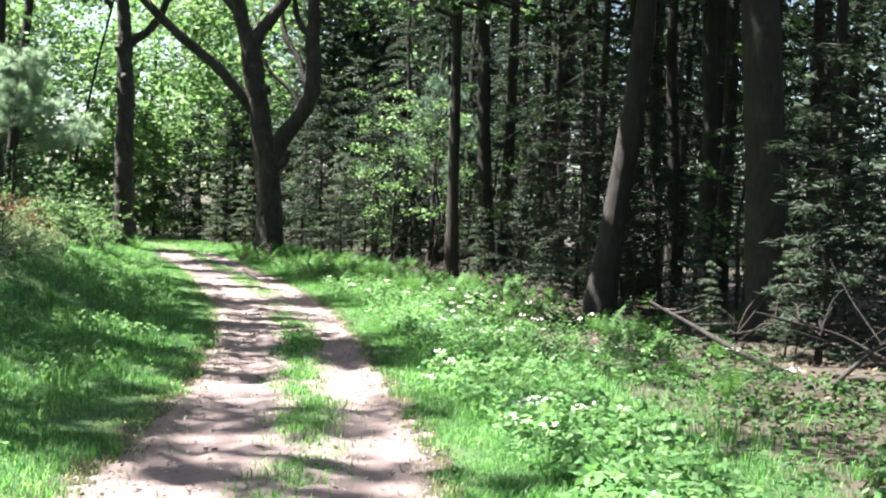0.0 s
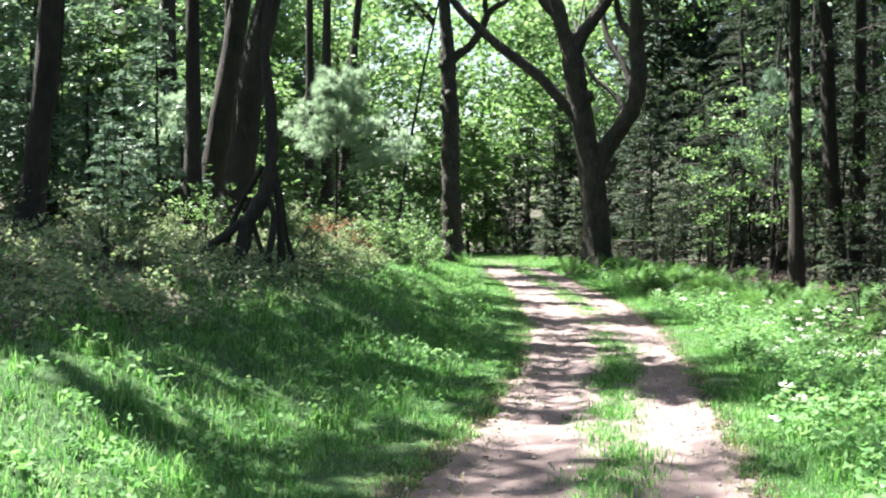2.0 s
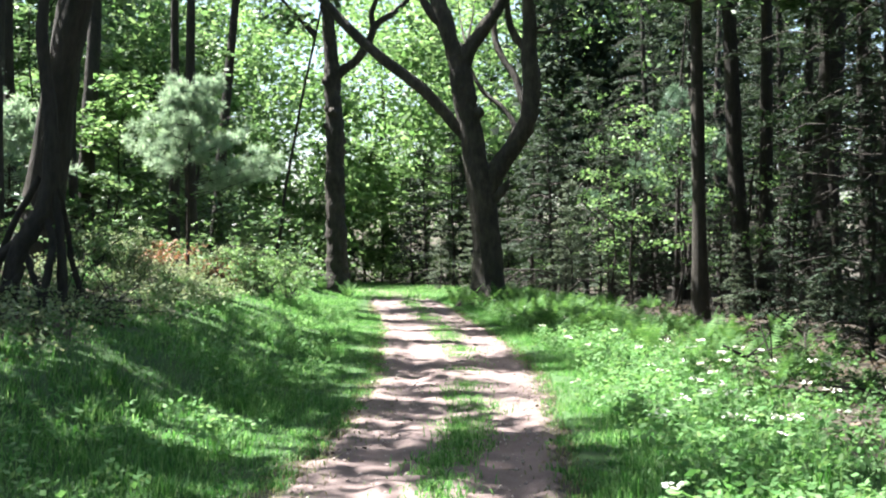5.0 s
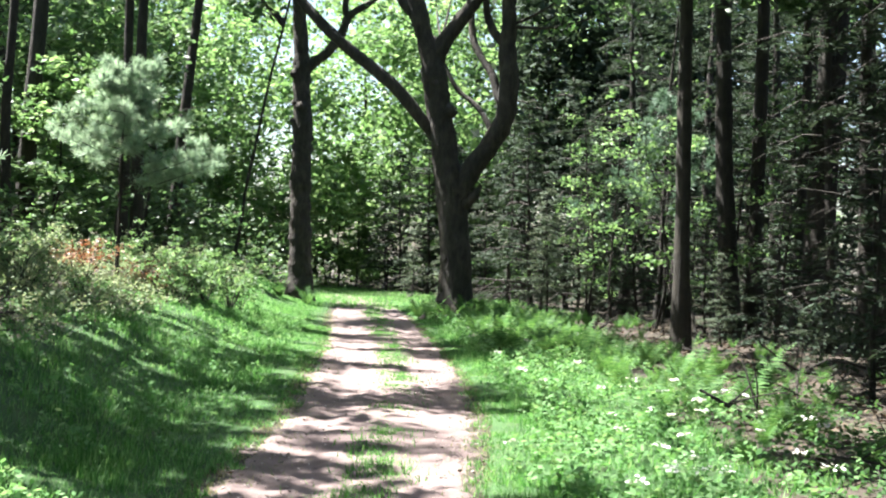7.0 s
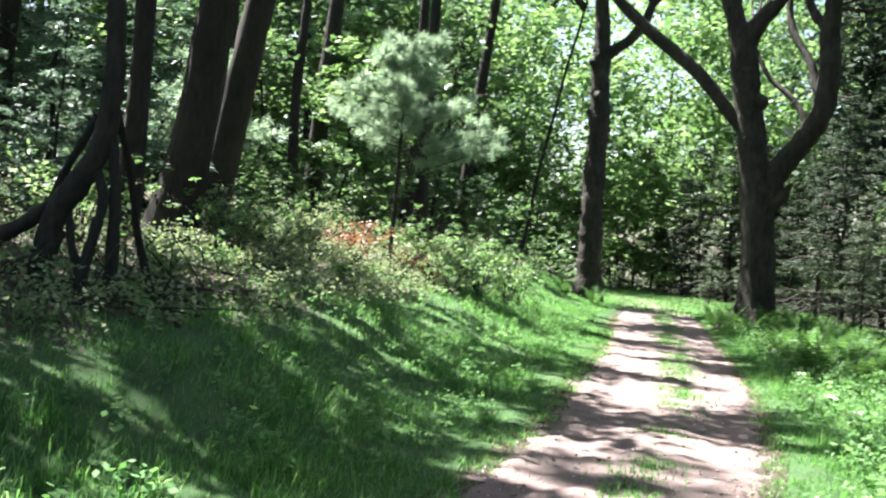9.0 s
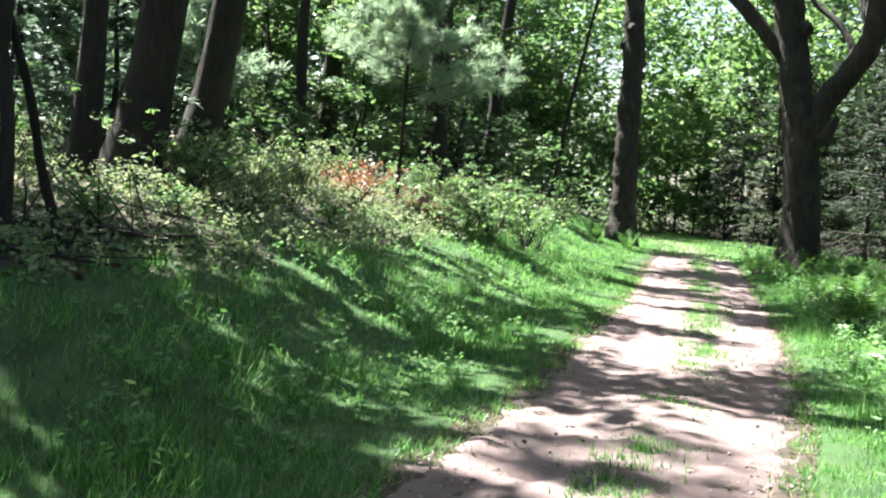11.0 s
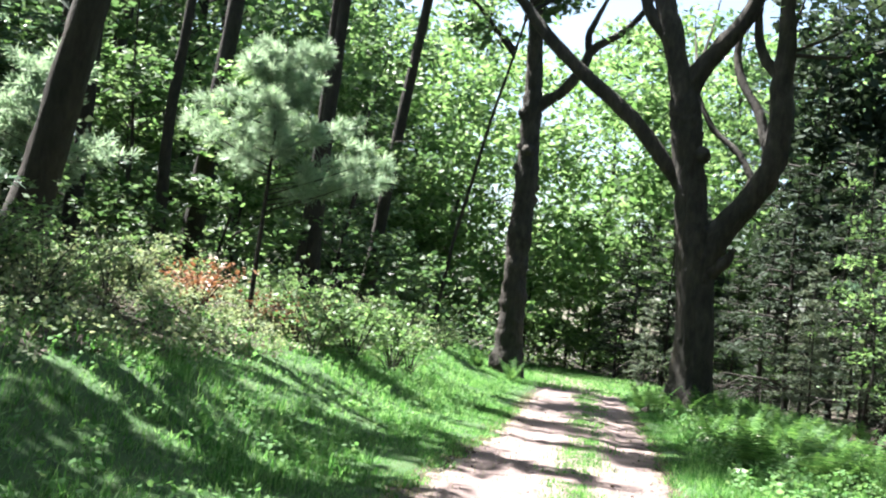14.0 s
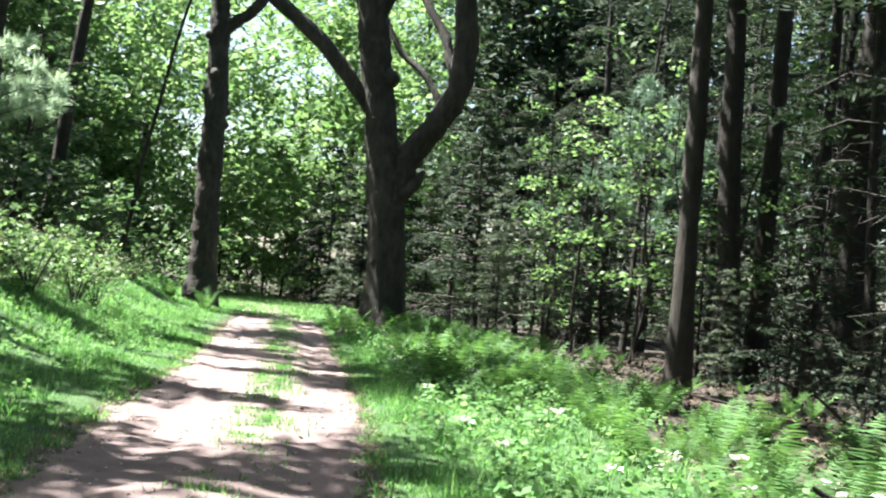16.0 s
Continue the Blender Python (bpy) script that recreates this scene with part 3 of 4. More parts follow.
def pole_tree_meshes(seed, height=15.0, r0=0.11):
    """A slim dark trunk of the dense wood: bare dead branches all the way up, and a small crown far above."""
    rg = np.random.default_rng(seed)
    w, bw = Wood(seed), Wood(seed + 1)
    zs = np.linspace(-0.3, height, 7)
    spine = np.column_stack([np.cumsum(rg.normal(0, 0.07, (7, 2)), 0), zs])
    w.tube(spine, r0 * np.interp(zs, [-0.3, 0.3, 2, height], [1.4, 1.08, 0.95, 0.3]), 9, 0.04, 3)
    for k in range(34):
        z = rg.uniform(0.8, height * 0.7)
        a, L = rg.uniform(0, 6.28), rg.uniform(0.4, 1.5)
        b = np.array([np.interp(z, zs, spine[:, 0]), np.interp(z, zs, spine[:, 1]), z])
        o, sd = np.array([np.cos(a), np.sin(a), 0]), np.array([-np.sin(a), np.cos(a), 0])
        e = b + o * L + [0, 0, L * rg.uniform(-0.4, 0.15)]
        bw.tube([b, (b + e) / 2 + [0, 0, 0.05], e], [0.013, 0.009, 0.003], 4, 0, 2)
        for _ in range(4):
            q = b + (e - b) * rg.uniform(0.3, 0.95)
            bw.tube([q, q + sd * rg.uniform(-0.4, 0.4) + o * 0.2 + [0, 0, rg.uniform(-0.25, 0.05)]], [0.005, 0.0015], 3, 0, 1)
    tops = np.column_stack([rg.normal(0, 0.9, (30, 2)), rg.uniform(height * 0.72, height, 30)])
    v, f = leaves(clump_points(tops, 0.7, 26, rg, 0.4), 0.22, rg, 0.7, 2.4)
    return w, bw, v, f


POLE_SPOTS = [[(3.6, 30.6), (5.4, 25.2), (6.4, 34.6), (2.9, 39.6), (4.9, 29.8), (1.2, 45.2), (7.4, 30.4)], [(3.1, 34.9), (6.9, 27.3), (4.4, 37.4), (6.2, 20.4), (-0.9, 47.6), (3.5, 42.6), (5.6, 31.4)]]
for k in range(2):
    w, bw, v, f = pole_tree_meshes(350 + k, (15, 13)[k], (0.13, 0.1)[k])
    (x, y) = POLE_SPOTS[k][0]
    t = tree("conifer_trunk", (x, y, gz(x, y) - 0.05), w.mesh("trunk", M_BARK), mesh_of("crown", v, f, [M_HEMLOCK]),
             "slim dark conifer with bare dead branches in the dense wood", group="slim trunks of the dark wood")
    tagged(part("branchwork", bw.mesh("branchwork", M_DEAD), t), kind="stuff")
    place_copies(t, POLE_SPOTS[k][1:], rg, 0.8, 1.3, 2.5)


def oak_crown(anchors, per, seed, radius=1.1):
    rg = np.random.default_rng(seed)
    pts = clump_points(anchors, rg.uniform(0.6, 1.0, len(anchors)) * radius, per, rg, 0.6)
    v, f = leaves(pts, 0.17, rg, 0.4)
    return mesh_of("crown", v, f, [M_YOUNG])


def fine_limbs(w, tips, rg, n=4, length=2.2, r=0.05):
    """Twigs that spread from the limbs' ends; returns the places of their leaf clumps."""
    out = []
    for p, d in tips:
        for _ in range(n):
            v = np.asarray(d) + rg.normal(0, 0.55, 3)
            v /= np.linalg.norm(v)
            L = length * rg.uniform(0.6, 1.3)
            q = np.asarray(p) + v * L + [0, 0, 0.15 * L]
            w.tube([p, np.asarray(p) + v * L * 0.5, q], [r, r * 0.6, r * 0.2], 5)
            out += [np.asarray(p) + v * L * 0.6, q, q + v * 0.6]
            for _ in range(2):
                e = q + (v + rg.normal(0, 0.6, 3)) * L * 0.5
                w.tube([q, e], [r * 0.22, r * 0.08], 4, 0, 1)
                out.append(e)
    return out


def oak_forked():
    """The big oak that forks low, with a long limb reaching over the path."""
    rg = np.random.default_rng(5)
    w, twigs, limbs = Wood(5), Wood(55), []

    def limb(*args):
        one = Wood(500 + len(limbs))
        one.tube(*args)
        limbs.append(one)

    w.tube([(0.16, 0, -0.4), (0.17, 0, 0.15), (0.19, 0, 0.9), (0.1, 0, 2.4), (-0.02, 0, 3.5), (-0.17, 0, 4.1), (-0.3, 0, 4.95), (-0.48, 0, 5.9), (-0.57, 0, 6.5), (-0.68, 0, 7.1)],
           [0.74, 0.54, 0.43, 0.4, 0.42, 0.35, 0.33, 0.33, 0.34, 0.27], 18, 0.05, 5)
    for a, reach in ((-2.6, 0.75), (-1.2, 0.6), (0.3, 0.7), (1.7, 0.6), (3.0, 0.7)):
        o = np.array([math.cos(a), math.sin(a), 0])
        w.tube([np.array([0.17, 0, 0.75]) + o * 0.22, np.array([0.17, 0, 0.3]) + o * 0.42, np.array([0.17, 0, 0.05]) + o * reach, np.array([0.17, 0, -0.25]) + o * (reach + 0.35)], [0.2, 0.2, 0.16, 0.08], 8, 0.06, 3)
    for z, a in ((1.6, -2.0), (2.9, -0.9), (4.6, -2.4), (5.5, -0.6), (6.2, -2.2)):
        c = np.array([0.12 - 0.12 * max(0, z - 2.4), 0, z])
        o = np.array([math.cos(a), math.sin(a), 0])
        w.tube([c + o * 0.15, c + o * 0.33, c + o * 0.41 + [0, 0, 0.03]], [0.22, 0.15, 0.04], 8, 0.08, 2)
    limb([(0.12, 0, 3.0), (0.3, 0, 3.6), (0.56, 0.02, 4.05), (0.98, 0.05, 4.66), (1.34, 0.1, 5.36), (1.42, 0.15, 6.3), (1.35, 0.2, 7.2), (1.38, 0.2, 8.1), (1.3, 0.2, 9.2), (1.6, 0.3, 11)], [0.3, 0.31, 0.28, 0.26, 0.26, 0.27, 0.23, 0.2, 0.15, 0.08], 12, 0.06, 5)
    limb([(-0.62, 0, 6.7), (-0.88, 0, 7.6), (-1.08, 0, 8.2), (-1.3, 0.05, 8.9), (-1.5, 0.1, 9.8), (-1.9, 0.3, 11.5)], [0.3, 0.23, 0.26, 0.22, 0.17, 0.08], 12, 0.07, 4)
    limb([(-1.02, 0, 8.0), (-1.45, -0.05, 8.4), (-1.8, -0.1, 9.1), (-2.3, -0.1, 10.2)], [0.16, 0.14, 0.1, 0.04], 8, 0.06, 4)
    limb([(-0.6, 0, 6.5), (-0.42, 0.02, 7.2), (0.0, 0.08, 7.85), (0.48, 0.15, 8.55), (0.85, 0.2, 9.6), (0.9, 0.2, 10.6), (0.6, 0.2, 12)], [0.24, 0.23, 0.2, 0.18, 0.15, 0.11, 0.06], 10, 0.06, 4)
    limb([(-0.45, 0.1, 4.7), (-0.85, -0.1, 5.3), (-1.65, -0.3, 6.2), (-2.8, -0.4, 7.1), (-3.8, -0.5, 8.0), (-4.6, -0.6, 8.9), (-6, -0.8, 9.8)], [0.12, 0.17, 0.17, 0.16, 0.14, 0.11, 0.04], 9, 0.06, 4)
    limb([(1.05, 0.1, 4.9), (0.85, 0.2, 5.3), (0.5, 0.35, 5.75), (0.0, 0.5, 6.15), (-0.4, 0.6, 6.8), (-0.75, 0.8, 7.6)], [0.1, 0.08, 0.075, 0.07, 0.055, 0.03], 7, 0.05, 4)
    limb([(1.3, 0.1, 5.5), (1.08, 0.3, 6.1), (0.9, 0.4, 6.6), (0.42, 0.6, 7.35), (0.25, 0.8, 8.2), (0.4, 1.2, 9.6)], [0.12, 0.12, 0.11, 0.1, 0.08, 0.05], 7, 0.05, 4)
    limb([(1.36, 0.15, 7.0), (1.2, 0.2, 7.4), (0.92, 0.25, 7.75), (0.72, 0.3, 8.4), (0.7, 0.4, 9.6)], [0.12, 0.13, 0.12, 0.1, 0.05], 7, 0.05, 4)
    limb([(0.3, -0.05, 3.05), (0.62, -0.05, 3.3), (0.8, -0.05, 3.6)], [0.2, 0.13, 0.05], 8, 0.08, 3)
    tips = [((-1.9, 0.3, 11.5), (-0.4, 0, 1)), ((0.6, 0.2, 12), (0.1, 0, 1)), ((0.7, 0.4, 9.6), (0.1, 0.5, 1)), ((1.6, 0.3, 11), (0.5, 0, 1)), ((-6, -0.8, 9.8), (-1, 0, 0.5)), ((0.4, 1.2, 9.6), (0, 0.7, 1)),
            ((-0.6, 0.9, 7.6), (-0.4, 0.6, 0.7)), ((-4.6, -0.6, 8.9), (-0.3, -0.6, 0.8)), ((1.3, 0.2, 9.0), (1, -0.3, 0.7)), ((-2.3, -0.1, 10.2), (-0.8, -0.5, 0.6)), ((1.35, 0.2, 7.8), (1, 0.2, 0.8))]
    anchors = fine_limbs(twigs, tips, rg)
    x, y = -6.1, 39.4
    ob = tree("oak_tree", (x, y, gz(x, y)), w.mesh("trunk", M_OAK), oak_crown(anchors, 28, 5, 0.9), "large dark-barked oak forking low beside the path, ferns at its foot")
    for one in limbs:
        part("limb", one.mesh("limb", M_OAK), ob)
    tagged(part("twigwork", twigs.mesh("twigwork", M_OAK), ob), kind="stuff")


def oak_straight():
    """The knobbly oak on the bank, with one limb at its fork."""
    rg = np.random.default_rng(6)
    w, twigs, limbs = Wood(6), Wood(66), []

    def limb(*args):
        one = Wood(560 + len(limbs))
        one.tube(*args)
        limbs.append(one)

    zs = np.linspace(-0.4, 9.2, 40)
    rad = np.interp(zs, [-0.4, 0.2, 0.8, 2, 4, 6, 7.9, 9.2], [0.62, 0.48, 0.41, 0.35, 0.34, 0.31, 0.28, 0.23]) * (1 + 0.1 * np.sin(zs * 5.1) * np.sin(zs * 1.7 + 1))
    cx = np.interp(zs, [-0.4, 0.7, 1.9, 3.4, 4.7, 6, 7, 7.9, 9.2], [0.05, 0.03, 0.02, -0.05, -0.04, -0.03, -0.12, -0.13, -0.25])
    w.tube(np.column_stack([cx, 0 * zs, zs]), rad, 16, 0.06, 2)
    for k in range(16):
        z, a = rg.uniform(0.8, 7.6), rg.uniform(0, 6.28)
        o = np.array([np.cos(a), np.sin(a), 0])
        c = np.array([np.interp(z, zs, cx), 0, z])
        w.tube([c + o * 0.15, c + o * 0.34, c + o * 0.41 + [0, 0, 0.05]], [0.24, 0.15, 0.03], 8, 0.08, 2)
    limb([(-0.23, 0, 9.0), (-0.33, 0, 10.2), (-0.4, 0.1, 11.2), (-0.45, 0.2, 12.4), (-0.3, 0.3, 14)], [0.24, 0.21, 0.19, 0.15, 0.08], 12, 0.05, 4)
    limb([(-0.1, 0, 7.55), (0.25, 0, 7.9), (0.72, 0, 8.2), (1.2, 0, 8.85), (1.45, 0.05, 9.45), (2.2, 0.1, 9.95), (2.75, 0.2, 10.6), (3.3, 0.2, 11.6)], [0.2, 0.18, 0.16, 0.16, 0.13, 0.1, 0.08, 0.05], 10, 0.06, 4)
    limb([(1.38, 0.05, 9.25), (1.3, 0, 9.8), (1.45, 0, 10.25), (1.9, -0.1, 11.2)], [0.1, 0.11, 0.09, 0.04], 8, 0.05, 4)
    tips = [((-0.3, 0.3, 14), (0, 0, 1)), ((3.3, 0.2, 11.6), (0.8, 0, 0.8)), ((-0.38, 0.05, 10.8), (-1, 0, 0.6)), ((-0.35, 0.1, 11.5), (-0.6, 0.8, 0.6)), ((1.9, -0.1, 11.2), (0.5, -0.6, 0.8)), ((-0.4, 0.2, 12), (0.7, -0.6, 0.6))]
    anchors = fine_limbs(twigs, tips, rg)
    x, y = -12.6, 46.5
    ob = tree("oak_tree", (x, y, gz(x, y)), w.mesh("trunk", M_OAK), oak_crown(anchors, 60, 6, 1.0), "tall dark oak with a knobbly burred trunk on the bank")
    for one in limbs:
        part("limb", one.mesh("limb", M_OAK), ob)
    tagged(part("twigwork", twigs.mesh("twigwork", M_OAK), ob), kind="stuff")


oak_forked()
oak_straight()


def bare_trunk(name, x, y, radius, height, lean_x, mat, label, seed, group="", limbs=9, reach=(0, 0), low=0.68, per=120, long=3.5):
    """A forest trunk, its crown far above the view and shaped to cast shade."""
    rg = np.random.default_rng(seed)
    w = Wood(seed)
    zs = np.linspace(-0.4, height, 8)
    off = np.cumsum(rg.normal(0, 0.05, (8, 2)), 0)
    sp = np.column_stack([off[:, 0] - off[0, 0] + lean_x * zs, off[:, 1] - off[0, 1], zs])
    w.tube(sp, radius * np.interp(zs, [-0.4, 0.25, 2, height], [1.5, 1.1, 0.95, 0.45]), 14, 0.035, 5)
    anchors = []
    for k in range(limbs):
        z = height * rg.uniform(low, 1.0)
        a, L = rg.uniform(0, 6.28), rg.uniform(1.5, long)
        b = np.array([np.interp(z, zs, sp[:, 0]), np.interp(z, zs, sp[:, 1]), z])
        e = b + np.array([np.cos(a) * L + reach[0], np.sin(a) * L + reach[1], 0.5 * L])
        w.tube([b, (b + e) / 2 + [0, 0, 0.2], e], [0.07, 0.05, 0.015], 6)
        anchors += [b + (e - b) * 0.4, b + (e - b) * 0.75, e]
    v, f = leaves(clump_points(anchors, rg.uniform(0.3, 0.85, len(anchors)), per * 2 // 5, rg), 0.245, rg)
    return tree(name, (x, y, gz(x, y)), w.mesh("trunk", mat), mesh_of("crown", v, f, [M_BROAD]), label, group=group)


# unseen crowns on these trunks: reach and low put their shade on the ground
bare_trunk("broadleaf_tree", 0.02, 32.3, 0.16, 16, -0.028, M_BARK_GREY, "slender straight grey-barked tree at the wood's edge among ferns", 31, limbs=18, reach=(-2.6, 0.2), low=0.42, per=150)
bare_trunk("broadleaf_tree", -10.1, 22.4, 0.27, 12.5, 0.19, M_BARK, "dark leaning tree on the bank above the path", 32, limbs=8, reach=(-2.4, 0.4), low=0.42, per=130, long=2.4)
bare_trunk("broadleaf_tree", -10.9, 22.5, 0.15, 15, 0.02, M_BARK, "thin dark upright tree beside the leaning one", 33, limbs=4)
bare_trunk("broadleaf_tree", -13.2, 27.2, 0.29, 12, 0.17, M_BARK_GREY, "brown-barked tree behind the leaning one", 34, limbs=5)
bare_trunk("broadleaf_tree", 2.45, 20.2, 0.21, 15, 0.1, M_BARK, "dark leaning tree in the shaded wood", 35, limbs=24, reach=(-4.0, 0.6), low=0.32, per=200)
bare_trunk("broadleaf_tree", 5.0, 18.6, 0.34, 16, -0.1, M_BARK_GREY, "thick grey-brown tree in the shaded wood, lit along one edge", 36, limbs=20, reach=(-5.4, 0.4), low=0.4, per=150)
bare_trunk("broadleaf_tree", 4.75, 22.6, 0.16, 12.5, 0.0, M_BARK, "slim dark tree in the shaded wood, its crown set to shade it", 37, limbs=22, reach=(-5.6, 0.6), low=0.55, per=150)
bare_trunk("broadleaf_tree", 5.1, 23.2, 0.15, 15, 0.02, M_BARK, "dark tree in the shaded wood, its crown set to shade it", 38, limbs=16, reach=(-3.6, 0.4), low=0.40, per=150)
bare_trunk("broadleaf_tree", 1.1, 38.0, 0.24, 16, -0.04, M_BARK, "dark twin-stemmed tree in the shaded wood", 39, limbs=16, reach=(-3.6, 0.4), low=0.50, per=150)
bare_trunk("broadleaf_tree", 1.7, 38.3, 0.2, 16, 0.02, M_BARK, "dark twin-stemmed tree in the shaded wood", 40, limbs=16, reach=(-3.6, 0.4), low=0.50, per=150)
bare_trunk("broadleaf_tree", 2.9, 36.8, 0.38, 16, 0.06, M_BARK, "thick dark tree in the shaded wood, its crown set to shade it", 41, limbs=16, reach=(-1.6, 0.4), low=0.50, per=150)

# bank trees whose unseen crowns are placed to dapple the grass and path
bare_trunk("broadleaf_tree", -12.0, 15.0, 0.22, 10, 0.08, M_BARK, "dark tree added on the bank, its unseen crown shading the grass", 43, limbs=26, reach=(2.0, 0.5), low=0.6, per=120, long=4.0)
bare_trunk("broadleaf_tree", -12.2, 19.3, 0.2, 10.5, 0.1, M_BARK, "dark tree added on the bank, its unseen crown shading the grass", 44, limbs=24, reach=(0.4, 0.3), low=0.6, per=120, long=3.3)
bare_trunk("broadleaf_tree", -17.5, 37.5, 0.25, 15, 0.05, M_BARK, "dark tree on the bank, its unseen crown set to shade the path", 45, limbs=9, reach=(4.6, 0), low=0.78)
bare_trunk("broadleaf_tree", -11.8, 10.4, 0.2, 11, 0.06, M_BARK, "dark tree added on the bank, its unseen crown shading the path", 62, limbs=12, reach=(1.6, 3.2), low=0.74, per=110, long=3.2)
bare_trunk("broadleaf_tree", -13.4, 10.8, 0.24, 18, 0.02, M_BARK, "tall tree added on the bank, its unseen high crown shading the path", 63, limbs=9, reach=(3.4, -0.3), low=0.8, per=110, long=2.4)
# stands out of view, added only to shade the near right verge
bare_trunk("broadleaf_tree", 4.3, 8.2, 0.16, 11.5, -0.06, M_BARK, "slim unseen tree added at the wood's edge, its crown shading the verge", 86, limbs=20, reach=(-5.2, 1.9), low=0.62, per=130, long=2.6)
bare_trunk("broadleaf_tree", -13.9, 37.2, 0.17, 13.5, 0.03, M_BARK, "dark slim tree behind the young pine", 47, limbs=7, reach=(2.4, 0.5), low=0.68, per=110)
bare_trunk("broadleaf_tree", -16.6, 45.0, 0.2, 15, 0.08, M_BARK, "dark tree on the bank, its unseen crown set to shade the path", 48, limbs=19, reach=(0.3, 0), low=0.65, per=110)
# always out of view; its crown only shades the near bank
bare_trunk("broadleaf_tree", -17.0, 8.0, 0.22, 14, 0.05, M_BARK, "unseen tree on the bank, added for its shade", 46, limbs=16, low=0.6)
bare_trunk("broadleaf_tree", -15.6, 39.6, 0.16, 15, 0.02, M_BARK, "dark slim tree on the bank", 49, limbs=15, reach=(2.0, 0), low=0.68, per=110)
bare_trunk("broadleaf_tree", -15.9, 34.2, 0.13, 13, 0.02, M_BARK, "slim tree added behind the young pine, its unseen crown shading the path", 66, limbs=9, reach=(5.6, -1.0), low=0.8, per=100, long=2.0)
# five more trees added so overhead crowns darken the front of the wood
bare_trunk("broadleaf_tree", 4.3, 28.6, 0.15, 14, -0.02, M_BARK, "slim dark tree added in the hemlock wood, its unseen crown shading it", 65, limbs=24, reach=(-4.4, 0.6), low=0.46, per=140)
bare_trunk("broadleaf_tree", 4.6, 25.6, 0.14, 12.5, -0.02, M_BARK, "slim dark tree added in the hemlock wood, its unseen crown shading it", 82, limbs=22, reach=(-5.4, 1.0), low=0.55, per=140)
bare_trunk("broadleaf_tree", 5.6, 33.2, 0.16, 15, -0.02, M_BARK, "slim dark tree added in the hemlock wood, its unseen crown shading it", 83, limbs=24, reach=(-6.0, 0.8), low=0.45, per=140)
bare_trunk("broadleaf_tree", 7.4, 15.6, 0.18, 15, -0.04, M_BARK, "dark tree in the shaded wood, its crown set to shade it", 84, limbs=24, reach=(-5.6, 0.8), low=0.55, per=150)
bare_trunk("broadleaf_tree", 7.0, 11.6, 0.18, 15, -0.04, M_BARK, "dark tree in the shaded wood, its crown set to shade it", 85, limbs=24, reach=(-5.2, 0.6), low=0.6, per=150)
# tall trees added for shade; reach aims each unseen crown's shadow
for x, y, r, h, reach, seed in [(-16.2, 31.0, 0.17, 21, (3.6, -0.4), 71), (-16.8, 32.6, 0.15, 22, (7.4, -0.4), 72), (-13.4, 16.4, 0.17, 21, (2.6, 0.6), 74), (-16.4, 13.0, 0.2, 18, (1.6, 0.5), 77), (-16.0, 19.8, 0.2, 18, (1.2, 0.5), 78)]:
    bare_trunk("broadleaf_tree", x, y, r, h, 0.015, M_BARK, "tall slim tree added on the bank, its unseen crown casting shade", seed, limbs=14, reach=reach, low=0.85, per=110, long=2.3)
# another added caster, its wide crown shading bank and grass
bare_trunk("broadleaf_tree", -15.2, 24.2, 0.18, 10.5, 0.04, M_BARK, "dark tree added on the bank, its low wide crown casting shade", 76, limbs=17, reach=(1.8, 0.9), low=0.62, per=120, long=3.4)
bare_trunk("broadleaf_tree", -14.3, 44.5, 0.06, 11, 0.2, M_BARK, "thin dark leaning tree behind the bank", 42)


# ---------------------------------------------------------------- far woods
def far_woods(name, n, box, size, mat, label, seed, per=30, radius=1.5):
    """Distant foliage that nobody could count, in clumps."""
    rg = np.random.default_rng(seed)
    lo, hi = np.array(box[:3], float), np.array(box[3:], float)
    a = rg.uniform(lo, hi, (n // per, 3))
    a[:, 2] += ground_z(a[:, 0], a[:, 1]) + 0.6
    v, f = leaves(clump_points(a, radius, per, rg, 0.5), size, rg, 0.5)
    tagged(new(name, mesh_of(name, v, f, [mat])), label, "woods", kind="stuff")


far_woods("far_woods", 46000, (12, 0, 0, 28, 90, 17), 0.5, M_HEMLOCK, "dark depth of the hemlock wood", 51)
far_woods("far_woods", 26000, (-50, 5, 0, -28, 90, 13), 0.5, M_BROAD, "leafy depth of the broadleaf wood on the bank", 52)
far_woods("far_woods", 24000, (-50, 80, 0, 15, 100, 11), 0.4, M_YOUNG, "sunlit far trees beyond the bend of the path", 53, 110, 2.0)
far_woods("far_woods", 26000, (-37, 36, 3, -27, 74, 17), 0.42, M_BROAD, "leafy crowns of the broadleaf wood behind the bank", 80, 60, 1.5)
far_woods("far_woods", 9000, (-27, 57, 1, -16.5, 66, 12), 0.3, M_YOUNG, "leafy trees beyond the oak on the bank", 88, 60, 1.4)
far_woods("far_woods", 9000, (-25, -30, 0, 25, -8, 14), 0.6, M_BROAD, "trees behind the start of the walk", 54)

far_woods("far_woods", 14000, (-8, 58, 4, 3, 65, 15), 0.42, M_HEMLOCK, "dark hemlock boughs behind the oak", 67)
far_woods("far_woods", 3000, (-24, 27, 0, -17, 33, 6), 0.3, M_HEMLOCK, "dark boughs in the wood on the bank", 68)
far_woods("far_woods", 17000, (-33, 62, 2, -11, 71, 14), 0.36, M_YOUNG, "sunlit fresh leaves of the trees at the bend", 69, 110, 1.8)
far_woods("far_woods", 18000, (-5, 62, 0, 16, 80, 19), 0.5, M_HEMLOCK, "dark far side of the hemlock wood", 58)
